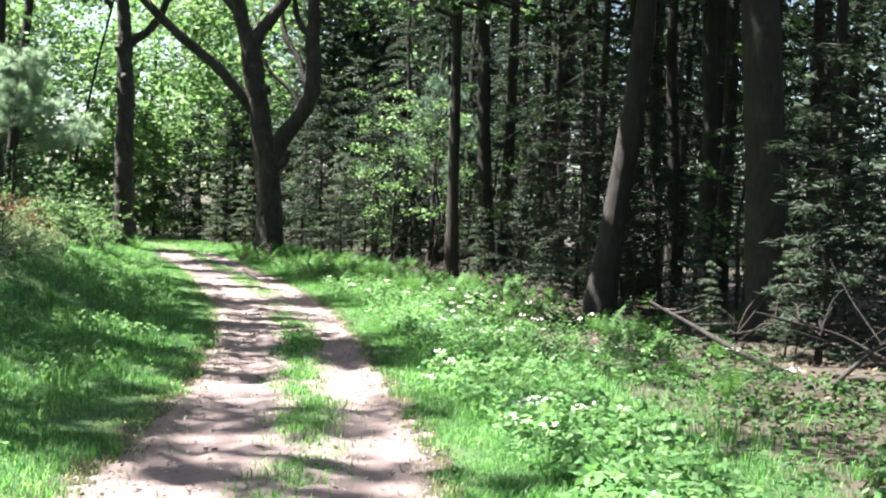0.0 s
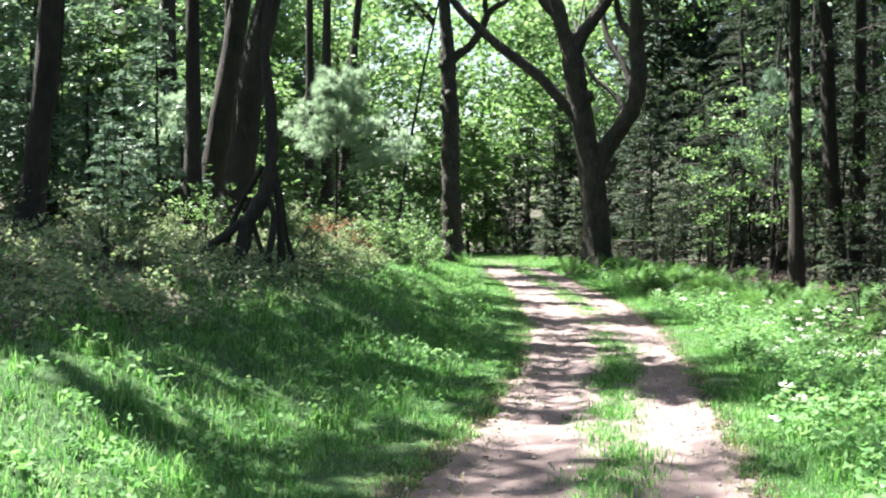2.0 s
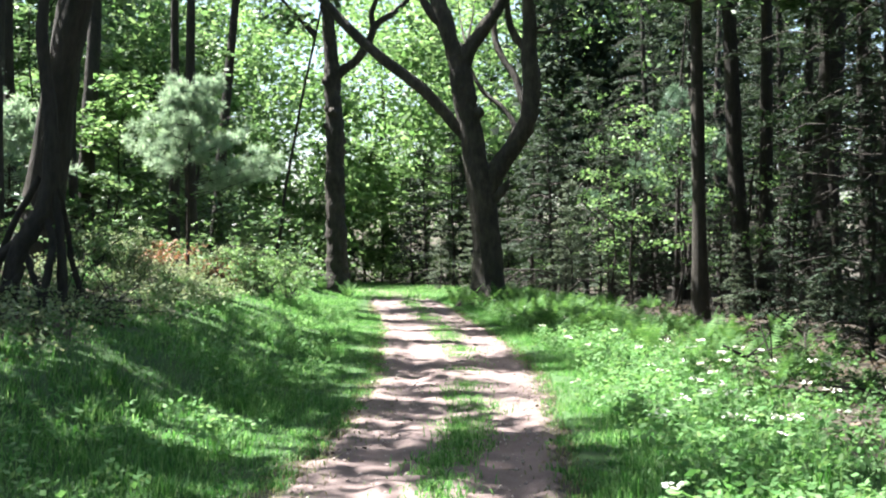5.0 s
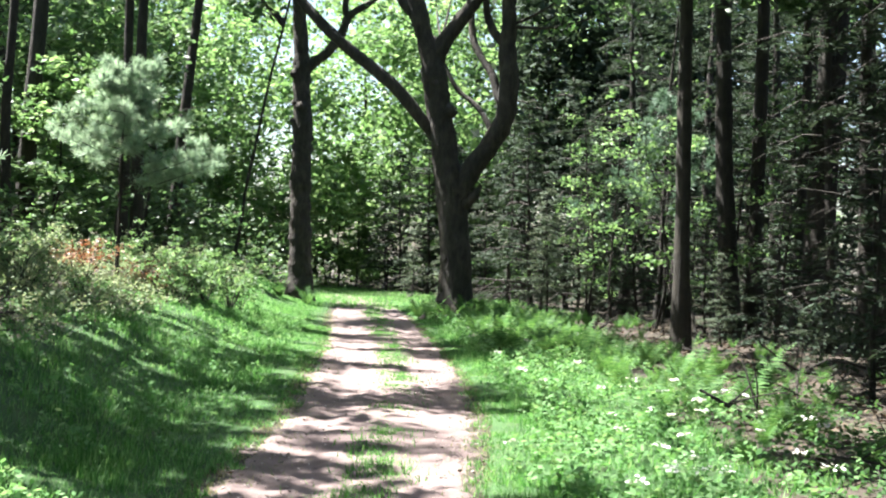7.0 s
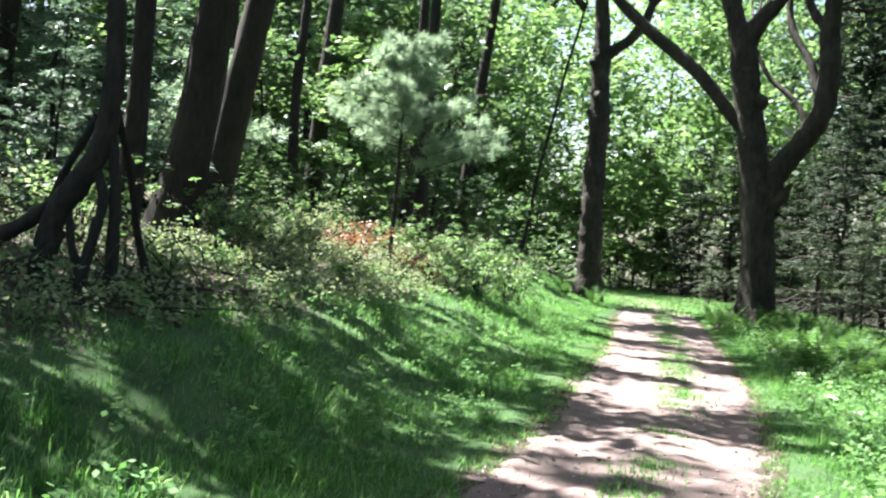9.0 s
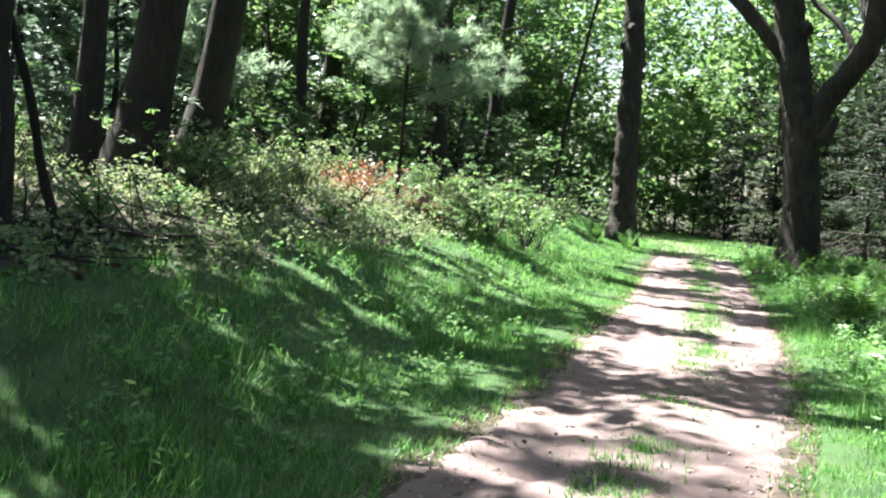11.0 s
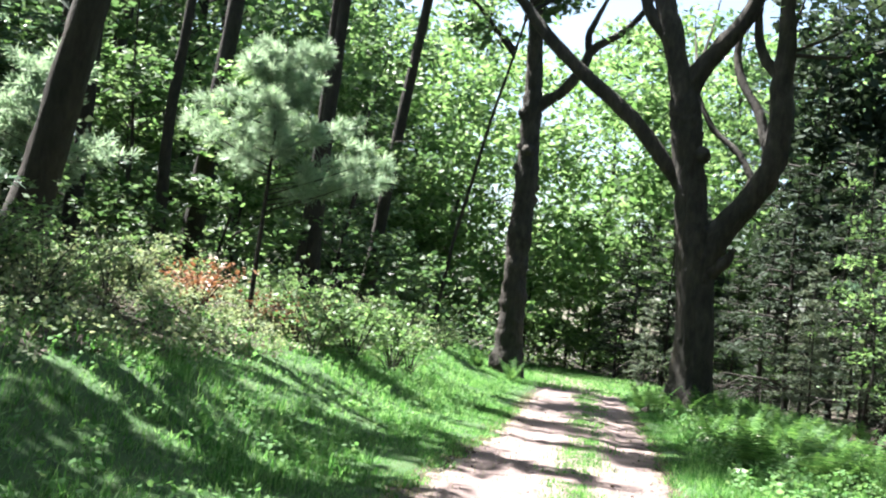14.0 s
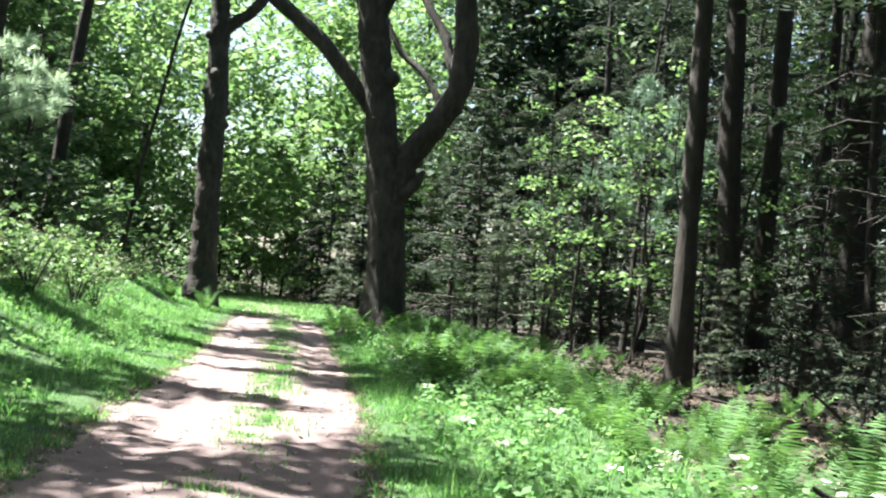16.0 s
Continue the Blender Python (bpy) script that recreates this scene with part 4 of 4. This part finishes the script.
far_woods("far_woods", 15000, (-70, 82, 0, -31, 98, 22), 0.5, M_BROAD, "tall far trees beyond the bend", 59)
far_woods("far_woods", 17000, (-25.5, 86, 0, 8, 100, 21), 0.5, M_YOUNG, "tall far trees beyond the bend", 60, 110, 2.0)
far_woods("underbrush", 20000, (-28, 66, -0.4, 3, 82, 1.4), 0.2, M_YOUNG, "low leafy brush under the far trees", 55, 60, 1.3)
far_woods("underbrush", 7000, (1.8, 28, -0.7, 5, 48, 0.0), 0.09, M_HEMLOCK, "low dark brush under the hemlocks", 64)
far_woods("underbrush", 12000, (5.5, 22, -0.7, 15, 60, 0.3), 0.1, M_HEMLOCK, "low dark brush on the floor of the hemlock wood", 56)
far_woods("underbrush", 14000, (-28, 10, -0.4, -15, 56, 1.2), 0.18, M_BROAD, "low leafy brush on the bank", 57)


# ---------------------------------------------------------------- undergrowth
def pine_sapling(x, y, height, seed, label, n=28, fine=0.012, mat=M_PINE, lower=None):
    """A young white pine: whorls of branches with tufts of long soft needles."""
    rg = np.random.default_rng(seed)
    w = Wood(seed)
    w.tube([(0, 0, -0.1), (0.03, 0, height * 0.5), (0.05, 0, height)], [0.045, 0.03, 0.008], 7, 0.03, 4)
    V = []
    for k in range(38):
        z = height * (0.38 + 0.58 * (k / 38) ** 0.9)
        a = rg.uniform(0, 6.28)
        L = min((height - z) * 0.5 + 0.35, 0.42 * height) * rg.uniform(0.75, 1.15)
        if lower and k < 7:
            a, L = lower[0] + 0.35 * (k % 3 - 1), L * lower[1]
        b = np.array([0.04, 0, z])
        tip = b + np.array([np.cos(a) * L, np.sin(a) * L, 0.28 * L])
        w.tube([b, b + (tip - b) * 0.5 - [0, 0, 0.03], tip], [0.013, 0.009, 0.003], 4, 0, 2)
        for u in np.linspace(0.25, 1.0, 9):
            c = b + (tip - b) * u + rg.normal(0, 0.07, 3)
            d = rg.normal(size=(n, 3)) * 0.8 + (tip - b) / L * 0.8 + [0, 0, 0.15]
            d /= np.linalg.norm(d, axis=1, keepdims=True)
            s = np.cross(d, rg.normal(size=(n, 3)))
            s /= np.linalg.norm(s, axis=1, keepdims=True)
            ln = rg.uniform(0.12, 0.26, (n, 1))
            V.append(np.stack([c + 0 * d, c + d * ln * 0.6 + s * fine, c + d * ln, c + d * ln * 0.6 - s * fine], 1).reshape(-1, 3))
    v = np.concatenate(V)
    ob = tree("pine_sapling", (x, y, gz(x, y)), w.mesh("trunk", M_BARK), mesh_of("crown", v, np.arange(len(v)).reshape(-1, 4), [mat]), label, "pine")
    ob.children[1].name = "needles"


pine_sapling(-10.9, 30.0, 4.4, 61, "young blue-green white pine on the sunny bank", 84, 0.0058, lower=(0.1, 1.25))
pine_sapling(-14.6, 29.0, 3.4, 62, "young blue-green white pine in the edge of the wood")
pine_sapling(-0.6, 44.5, 7.0, 63, "tall young white pine before the dark wood", mat=M_PINE_SHADE)


def frond_mesh(seed, length, arch):
    """One arching frond along +x: a row of leaflets on each side of the stalk."""
    rg = np.random.default_rng(seed)
    u = np.linspace(0.12, 1.0, 18)
    out, side = np.array([1.0, 0, 0]), np.array([0, 1.0, 0])
    mid = out * (length * arch * u**1.2)[:, None] + np.array([0, 0, 1.0]) * (length * (1.1 * u - 0.5 * arch * u**2))[:, None]
    wd = length * 0.21 * np.sin(np.pi * np.clip(u, 0, 0.97) ** 0.75) + 0.01
    V = []
    for sgn in (-1, 1):
        q, st = mid[:-1], mid[1:] - mid[:-1]
        tip = q + sgn * side * wd[:-1, None] + st * 1.1 - np.array([0, 0, 0.15]) * wd[:-1, None]
        tip = tip + rg.normal(0, 0.014, tip.shape)
        V.append(np.stack([q, q + st * 0.7, tip + st * 0.05, tip - st * 0.12], 1).reshape(-1, 3))
    s = np.array([0, 0.004, 0])
    stalk = np.stack([np.zeros(3) - s, np.zeros(3) + s, mid[6] + s, mid[6] - s])
    v = np.vstack(V + [stalk])
    return mesh_of("frond", v, np.arange(len(v)).reshape(-1, 4), [M_FERN])


FRONDS = [frond_mesh(700 + k, L, a) for k, (L, a) in enumerate([(0.62, 0.4), (0.7, 0.55), (0.5, 0.45), (0.74, 0.65), (0.58, 0.6)])]


def fern(x, y, size, count, rg, label):
    ob = thing("fern", (x, y, gz(x, y) - 0.01), label, "fern", "ferns beside the path", rg.uniform(0, 360), size)
    for k in range(count):
        fr = part("frond", FRONDS[rg.integers(0, 5)], ob)
        j = rg.uniform(0.75, 1.15)
        fr.matrix_basis = pose(0, 0, 0, 0, rg.uniform(-10, 14), 360 * k / count + rg.uniform(-18, 18)) @ Matrix.Scale(j, 4)


def ferns():
    rg = np.random.default_rng(71)
    k = 0
    while k < 180:
        y = 9 + 37 * rg.uniform() ** 0.8
        d = 1.9 + abs(rg.normal(0, 1.0)) + (0.8 if y < 18 else 0)
        x = right_edge(y) + d
        if y < 25 and rg.uniform() < (0.7 if y < 20 else 0.45):
            continue
        if y > 33 and d < 2.2:
            x -= 0.9
        fern(x, y, rg.uniform(0.35, 0.7) if y < 20 else rg.uniform(0.45, 0.9), int(rg.integers(7, 11)), rg, "bright green arching fern at the wood's edge")
        k += 1
    for _ in range(46):
        y = rg.uniform(27, 39)
        fern(right_edge(y) + rg.uniform(0.8, 3.2), y, rg.uniform(0.6, 1.05), int(rg.integers(8, 11)), rg, "bright green arching fern at the wood's edge")
    for _ in range(60):
        y = rg.uniform(17, 43)
        fern(right_edge(y) + rg.uniform(3.4, 7.0), y, rg.uniform(0.35, 0.7), int(rg.integers(5, 8)), rg, "small shaded fern on the floor of the dark wood")
    for x, y in [(-11.6, 44.3), (-11.2, 43.2), (-11.9, 42.6), (-6.4, 38.6), (-5.5, 38.6), (-5.1, 39.6), (-6.8, 39.0)]:
        fern(x, y, 1.1, 9, rg, "bright green fern at the foot of an oak")


ferns()


def shrub_mesh(seed, mat, height=0.8, n=420, leaf=0.065, puff=0.17):
    rg = np.random.default_rng(seed)
    w = Wood(seed)
    anchors = []
    for k in range(14):
        a, L = rg.uniform(0, 6.28), height * rg.uniform(0.45, 1.25)
        out = rg.uniform(0.25, 1.0)
        e = np.array([np.cos(a) * L * out, np.sin(a) * L * out, L * rg.uniform(0.7, 1.0)])
        w.tube([(0, 0, -0.05), e * [0.4, 0.4, 0.6], e], [0.012, 0.008, 0.003], 4, 0, 2)
        anchors += [e, e * 0.75, e * [0.5, 0.5, 0.6]]
    v, f = leaves(clump_points(anchors, rg.uniform(0.5, 1.35, len(anchors)) * puff, n // len(anchors), rg, 0.6), leaf, rg, 0.6)
    return w.mesh("stem", M_DEAD), mesh_of("foliage", v, f, [mat])


def shrubs():
    rg = np.random.default_rng(81)
    kinds = [shrub_mesh(82, M_SHRUB), shrub_mesh(83, M_WEED, 0.6), shrub_mesh(84, M_SHRUB, 1.0, 640, 0.065, 0.15), shrub_mesh(85, M_RUST, 0.6, 400), shrub_mesh(86, M_YOUNG, 1.4, 560, 0.1, 0.16)]
    says = ["pale yellow-green shrub on the bank", "low leafy green bush on the bank", "straggling pale shrub on the bank", "shrub with rust-brown dead leaves on the bank", "taller fresh green bush on the bank"]

    def put(k, x, y, s):
        ob = thing("shrub", (x, y, gz(x, y)), says[k], "shrub", "shrubs on the bank", rg.uniform(0, 360), s)
        part("stem", kinds[k][0], ob)
        part("foliage", kinds[k][1], ob)

    for _ in range(120):
        y = 13 + 33 * rg.uniform()
        d = 3.7 + abs(rg.normal(0, 1.9)) - (1.2 if y > 30 else 0)
        x = left_edge(y) - d
        if math.hypot(x + 7.0, y - 17.6) < 1.6 or math.hypot(x + 5.6, y - 15.5) < 1.4:
            continue
        if y < 22 and rg.uniform() < 0.55:
            continue
        put(rg.choice([0, 0, 1, 2, 2, 1, 4]), x, y, rg.uniform(0.45, 0.9))
    for x, y in [(-10.2, 29.4), (-11.4, 29.0), (-10.6, 28.2), (-11.8, 29.8), (-9.6, 29.2)]:
        put(3, x, y, rg.uniform(0.8, 1.2))
    for x, y in [(-9.7, 30.9), (-9.3, 32.0), (-10.2, 32.5), (-9.1, 30.2), (-10.6, 31.4), (-9.6, 33.4), (-8.9, 28.6)]:
        put(4, x, y, rg.uniform(0.6, 0.95))


shrubs()


def weeds():
    """Broad-leaved weeds among the grass, some with small white flowers."""
    rg = np.random.default_rng(91)
    n = 1500
    y = 5.5 + 36 * rg.uniform(0, 1, n) ** 1.4
    d = 0.3 + rg.gamma(2.0, 0.5, n)
    d = d + 0.25 * wave(d, y, 1.1)
    d = np.where((y < 11) & (d > 1.5), d * 0.45, d)
    x = right_edge(y) + d
    a = np.stack([x, y, ground_z(x, y) + rg.uniform(0.08, 0.26, n)], 1)
    v, f = leaves(clump_points(a, 0.13, 14, rg, 0.7), 0.06, rg, 0.6, 1.6)
    tagged(new("weeds", mesh_of("weeds", v, f, [M_WEED])), "broad-leaved weeds among the sunny grass", "weeds", kind="stuff")
    pick = a[rg.uniform(0, 1, n) < np.where(np.sin(0.9 * y) + np.sin(2.3 * y) + 0.8 * np.sin(5 * d) > 0.9, 0.17, 0.01)]
    v, f = leaves(clump_points(pick + [0, 0, 0.08], 0.09, 12, rg, 0.3), 0.035, rg, 0.8, 1.2)
    tagged(new("white_flowers", mesh_of("white_flowers", v, f, [M_FLOWER])), "small white flower heads above the weeds", "flowers", kind="stuff")
    # flat pale heads at the wood's edge
    k = 26
    y = rg.uniform(11, 24, k)
    x = right_edge(y) + rg.normal(2.6, 0.7, k)
    a = np.stack([x, y, ground_z(x, y) + rg.uniform(0.18, 0.34, k)], 1)
    v, f = leaves(clump_points(a, rg.uniform(0.04, 0.12, k), 12, rg, 0.25), 0.045, rg, 0.7, 1.3)
    tagged(new("white_flowers", mesh_of("white_flowers", v, f, [M_FLOWER])), "flat white flower heads at the edge of the wood", "flowers", kind="stuff")
    n = 900
    y = 5.5 + 30 * rg.uniform(0, 1, n) ** 1.3
    x = left_edge(y) - 0.3 - rg.gamma(2.0, 0.9, n)
    a = np.stack([x, y, ground_z(x, y) + rg.uniform(0.06, 0.2, n)], 1)
    v, f = leaves(clump_points(a, 0.1, 10, rg, 0.7), 0.055, rg, 0.6, 1.6)
    tagged(new("weeds", mesh_of("weeds", v, f, [M_WEED])), "small leafy weeds in the shaded grass", "weeds", kind="stuff")
    # low plants between the verge and the dark wood
    n = 620
    y = rg.uniform(6.5, 24, n)
    x = right_edge(y) + rg.uniform(1.9, 4.6, n)
    a = np.stack([x, y, ground_z(x, y) + rg.uniform(0.04, 0.2, n)], 1)
    v, f = leaves(clump_points(a, 0.15, 13, rg, 0.5), 0.06, rg, 0.6, 1.7)
    tagged(new("weeds", mesh_of("weeds", v, f, [M_FERN])), "low green plants in the half shade at the wood's edge", "weeds", kind="stuff")
    # the bank
    n = 2700
    y = 6 + 38 * rg.uniform(0, 1, n) ** 1.3
    d = 2.3 + rg.gamma(2.5, 0.9, n)
    x = left_edge(y) - d
    a = np.stack([x, y, ground_z(x, y) + rg.uniform(0.08, 0.3, n)], 1)
    v, f = leaves(clump_points(a, 0.16, 14, rg, 0.6), 0.052, rg, 0.5, 1.6)
    tagged(new("weeds", mesh_of("weeds", v, f, [M_SHRUB])), "pale leafy weeds on the bank", "weeds", kind="stuff")


weeds()


def litter():
    rg = np.random.default_rng(95)
    n = 32000
    y = -8 + 53 * rg.uniform(0, 1, n) ** 0.95
    right = rg.uniform(0, 1, n) < 0.5
    x = np.where(right, right_edge(y) + 2.2 + rg.gamma(2, 2.0, n), left_edge(y) - 2.6 - rg.gamma(2, 1.4, n))
    c = np.stack([x, y, ground_z(x, y) + 0.03], 1)
    v, f = leaves(c, 0.09, rg, 0.8, 1.5)
    tagged(new("leaf_litter", mesh_of("leaf_litter", v, f, [M_LITTER])), "brown dead leaves on the forest floor", "leaf litter", kind="stuff")
    n = 2600
    y = 4.5 + 30 * rg.uniform(0, 1, n) ** 1.6
    side = rg.uniform(0, 1, n)
    x = np.where(side < 0.5, left_edge(y) + rg.normal(0, 0.3, n), np.where(side < 0.75, right_edge(y) - abs(rg.normal(0, 0.15, n)), left_edge(y) + rg.uniform(0, 1, n) * (right_edge(y) - left_edge(y))))
    c = np.stack([x, y, ground_z(x, y) + 0.018], 1)
    v, f = leaves(c, 0.04, rg, 0.9, 1.6)
    tagged(new("leaf_litter", mesh_of("leaf_litter", v, f, [M_LITTER])), "small dry leaf scraps on the path", "leaf litter", kind="stuff")


litter()


def pebbles():
    rg = np.random.default_rng(97)
    n = 1500
    y = 4.5 + 22 * rg.uniform(0, 1, n) ** 1.6
    x = left_edge(y) + rg.uniform(0.04, 0.96, n) * (right_edge(y) - left_edge(y))
    r = 0.006 + 0.012 * rg.uniform(0, 1, (n, 1, 1)) ** 2
    shape = np.array([(1, 0, 0), (0, 1, 0), (-1, 0, 0), (0, -1, 0), (0, 0, 0.7), (0, 0, -0.7)])
    v = np.stack([x, y, ground_z(x, y) + 0.004], 1)[:, None] + r * (shape[None] + rg.normal(0, 0.2, (n, 6, 3)))
    tri = np.array([(0, 1, 4), (1, 2, 4), (2, 3, 4), (3, 0, 4), (1, 0, 5), (2, 1, 5), (3, 2, 5), (0, 3, 5)])
    f = (6 * np.arange(n)[:, None, None] + tri[None]).reshape(-1, 3)
    tagged(new("pebbles", mesh_of("pebbles", v.reshape(-1, 3), f, [M_PEBBLE], smooth=True)), "small loose stones on the path", "pebbles", kind="stuff")


pebbles()


# ---------------------------------------------------------------- dead wood
def snag():
    """A crooked dead tree on the bank with broken branches leaning round it like a tent."""
    w = Wood(101)
    w.tube([(-0.36, 0, -0.15), (-0.33, 0, 0.3), (-0.26, 0, 0.65), (-0.12, 0, 0.9), (0.05, 0, 1.25), (0.11, 0, 1.75), (0.1, 0.02, 2.3), (0.02, 0.05, 3.2), (0.15, 0, 4.4)], [0.13, 0.1, 0.1, 0.11, 0.1, 0.09, 0.08, 0.065, 0.04], 12, 0.09, 5)
    ob = thing("dead_tree", (-7.2, 17.7, gz(-7.2, 17.7)), "crooked dead tree ringed by leaning broken branches", "dead tree", turn=42)
    part("trunk", w.mesh("trunk", M_BARK), ob)
    sticks = [([(-0.12, 0, 0.88), (-0.4, 0.05, 0.64), (-0.67, 0.08, 0.43), (-1.0, 0.05, 0.18), (-1.3, 0.0, -0.08)], 0.055), ([(0.1, 0, 1.55), (0.18, -0.05, 1.0), (0.21, -0.1, 0.5), (0.2, -0.12, -0.08)], 0.045),
              ([(0.02, 0, 1.1), (0.1, -0.12, 0.8), (0.06, -0.18, 0.55), (0.0, -0.2, 0.26), (-0.05, -0.22, -0.1)], 0.04), ([(-0.16, 0, 0.66), (-0.13, -0.12, 0.43), (-0.05, -0.18, 0.2), (0.02, -0.2, -0.05)], 0.032),
              ([(-0.2, 0, 0.5), (-0.36, -0.12, 0.28), (-0.7, -0.2, 0.17), (-1.05, -0.25, 0.02)], 0.045), ([(0.05, 0.1, 1.9), (0.3, 0.2, 1.1), (0.42, 0.3, 0.5), (0.6, 0.3, -0.05)], 0.03), ([(0.0, 0.1, 1.5), (-0.3, 0.4, 0.8), (-0.5, 0.7, -0.1)], 0.035)]
    for k, (p, r) in enumerate(sticks):
        w = Wood(110 + k)
        w.tube(p, np.linspace(r * 1.05, r * 1.3, len(p)), 9, 0.1, 5)
        part("branch", w.mesh("branch", M_BARK), ob)


def fallen(pts, r, seed, label, twigs=5):
    w = Wood(seed)
    rg = np.random.default_rng(seed)
    pts = np.asarray(pts, float)
    mid = pts.mean(0)
    base = np.array([mid[0], mid[1], gz(mid[0], mid[1])])
    w.tube(pts - base, np.linspace(r, r * 0.45, len(pts)), 7, 0.06, 4)
    ob = thing("fallen_branch", base, label, "branch")
    part("bough", w.mesh("bough", M_DEAD), ob)
    for k in range(twigs):
        a = pts[rg.integers(0, len(pts) - 1)] * 0.5 + pts[-1] * 0.5 - base
        w = Wood(seed + 50 + k)
        d = rg.normal(0, 0.3, 3) + [0, 0, 0.2]
        w.tube([a, a + d * 0.6, a + d * 1.1 + rg.normal(0, 0.08, 3)], [r * 0.35, r * 0.25, r * 0.08], 5, 0, 2)
        part("twig", w.mesh("twig", M_DEAD), ob)


snag()
for k, (x0, y0, x1, y1, up, r) in enumerate([(-6.9, 17.6, -5.9, 18.7, 0.12, 0.035), (-6.6, 17.3, -5.6, 18.2, 0.05, 0.025), (-8.6, 17.2, -7.0, 17.3, 0.1, 0.03), (-6.9, 18.4, -6.3, 20.0, 0.15, 0.03),
                                             (-8.4, 20.5, -6.9, 20.9, 0.1, 0.025), (-6.4, 16.4, -5.7, 17.4, 0.05, 0.02), (-7.6, 16.2, -6.4, 16.9, 0.12, 0.028), (-7.4, 19.2, -6.0, 19.3, 0.2, 0.02)]):
    x0, x1 = x0 - 0.8, x1 - 0.8
    xm, ym = (x0 + x1) / 2 + 0.08, (y0 + y1) / 2 - 0.1
    fallen([(x0, y0, gz(x0, y0) + 0.02), (xm, ym, gz(xm, ym) + 0.04 + up * 0.4), (x1, y1, gz(x1, y1) + 0.03 + up)], r, 130 + k, "dark broken branch lying in the leaves on the bank", 6)
fallen([(3.75, 13.2, 0.0), (3.3, 13.9, 0.2), (2.9, 14.4, 0.42), (2.45, 14.9, 0.66)], 0.045, 141, "fallen dead branch propped up, pale broken end", 3)
fallen([(5.2, 14.5, 0.1), (4.7, 14.6, 0.35), (4.1, 14.4, 0.5), (3.6, 14.3, 0.62)], 0.03, 142, "grey twiggy dead branch in the shade", 9)
fallen([(4.0, 12.6, 0.0), (4.5, 13.0, 0.3), (5.0, 13.6, 0.45)], 0.03, 143, "grey twiggy dead branch in the shade", 9)
fallen([(3.1, 16.4, 0.0), (3.9, 16.2, 0.2), (4.7, 16.6, 0.3)], 0.04, 144, "grey twiggy dead branch in the shade", 9)
for k in range(16):
    rgk = np.random.default_rng(600 + k)
    y = rgk.uniform(16, 40)
    x = right_edge(y) + rgk.uniform(3.5, 7)
    z = gz(x, y)
    d = rgk.normal(0, 1, 2)
    d /= np.linalg.norm(d)
    fallen([(x, y, z + 0.02), (x + d[0] * 0.6, y + d[1] * 0.6, z + 0.1), (x + d[0] * 1.2, y + d[1] * 1.2, z + rgk.uniform(0.05, 0.5))], rgk.uniform(0.015, 0.04), 650 + k, "grey dead branch on the floor of the dark wood", 5)

# young hemlocks along the edge of the dark wood
w, bw, v, f = hemlock_meshes(330, 4.2, 0.045, 0.25, 44, 0.5, 0.165, 82)
spots = [(4.6, 15.4), (3.7, 20.5), (5.6, 17), (2.6, 24.5), (4.2, 30), (1.8, 34), (3.4, 23), (0.6, 36.6), (-1.3, 46), (-2.6, 49), (6, 13)]
first = tree("hemlock_sapling", (*spots[0], gz(*spots[0])), w.mesh("trunk", M_BARK), mesh_of("crown", v, f, [M_HEMLOCK]), "young grey-green hemlock with drooping boughs at the wood's edge", "tree", "hemlock saplings")
tagged(part("branchwork", bw.mesh("branchwork", M_DEAD), first), kind="stuff")
place_copies(first, spots[1:], np.random.default_rng(332), 0.6, 1.15)
pale = tree("hemlock_sapling", (-10.9, 55.5, gz(-10.9, 55.5)), w.mesh("trunk", M_BARK), mesh_of("crown", v, f, [M_PALE]), "pale greyish half-dry young hemlock beyond the oaks", "tree", "hemlock saplings")
pale.scale = (0.75, 0.75, 0.75)
for x, y, k in [(-9.6, 57, 0.9), (-4.0, 44, 0.75), (-2.9, 46, 0.9), (1.4, 47, 1.1), (-4.6, 47, 1.0), (0.9, 35.2, 0.5), (2.5, 31, 0.55), (3.2, 26, 0.5), (4.0, 19.6, 0.4), (4.3, 15.7, 0.36), (3.7, 17.1, 0.3)]:
    c = copy_thing(pale, pose(x, y, gz(x, y) - 0.03, 0, 0, 67 * y))
    c.scale = (k, k, k)
    tagged(c, "pale greyish half-dry young hemlock at the edge of the dark wood")
for x, y, k in [(-11.2, 60, 1.75), (-12.6, 61.5, 1.6), (-9.8, 60.5, 1.65), (-8.6, 59, 1.3), (-10.4, 62, 1.9), (-13.6, 63, 1.3), (-3.0, 48.5, 1.6), (-5.2, 51, 1.8), (2.6, 43.5, 1.5), (-4.4, 54, 2.1), (-1, 55, 2.2), (-6.6, 54, 1.7)]:
    c = copy_thing(first, pose(x, y, gz(x, y) - 0.05, 0, 0, 31 * y))
    c.scale = (k, k, k)
    tagged(c, "dark dense young hemlock standing among broadleaf trees")
green = None
for x, y, k in [(-16, 22.5, 2.0), (-18.5, 27, 2.2), (-15, 20, 1.7), (-20, 24, 2.4), (-17.5, 31, 1.8), (-13.2, 25.2, 1.2), (-12.7, 22.8, 0.8), (-14.6, 24.6, 1.2), (-16.2, 26.6, 1.3), (-11.8, 20.9, 0.55), (-14.4, 22.2, 1.0)]:
    if green is None:
        green = tree("hemlock_sapling", (x, y, gz(x, y) - 0.05), w.mesh("trunk", M_BARK), mesh_of("crown", v, f, [M_PINE_SHADE]), "blue-green young hemlock in the wood on the bank", "tree", "hemlock saplings")
        c = green
    else:
        c = copy_thing(green, pose(x, y, gz(x, y) - 0.05, 0, 0, 31 * y))
    c.scale = (k, k, k)
#END
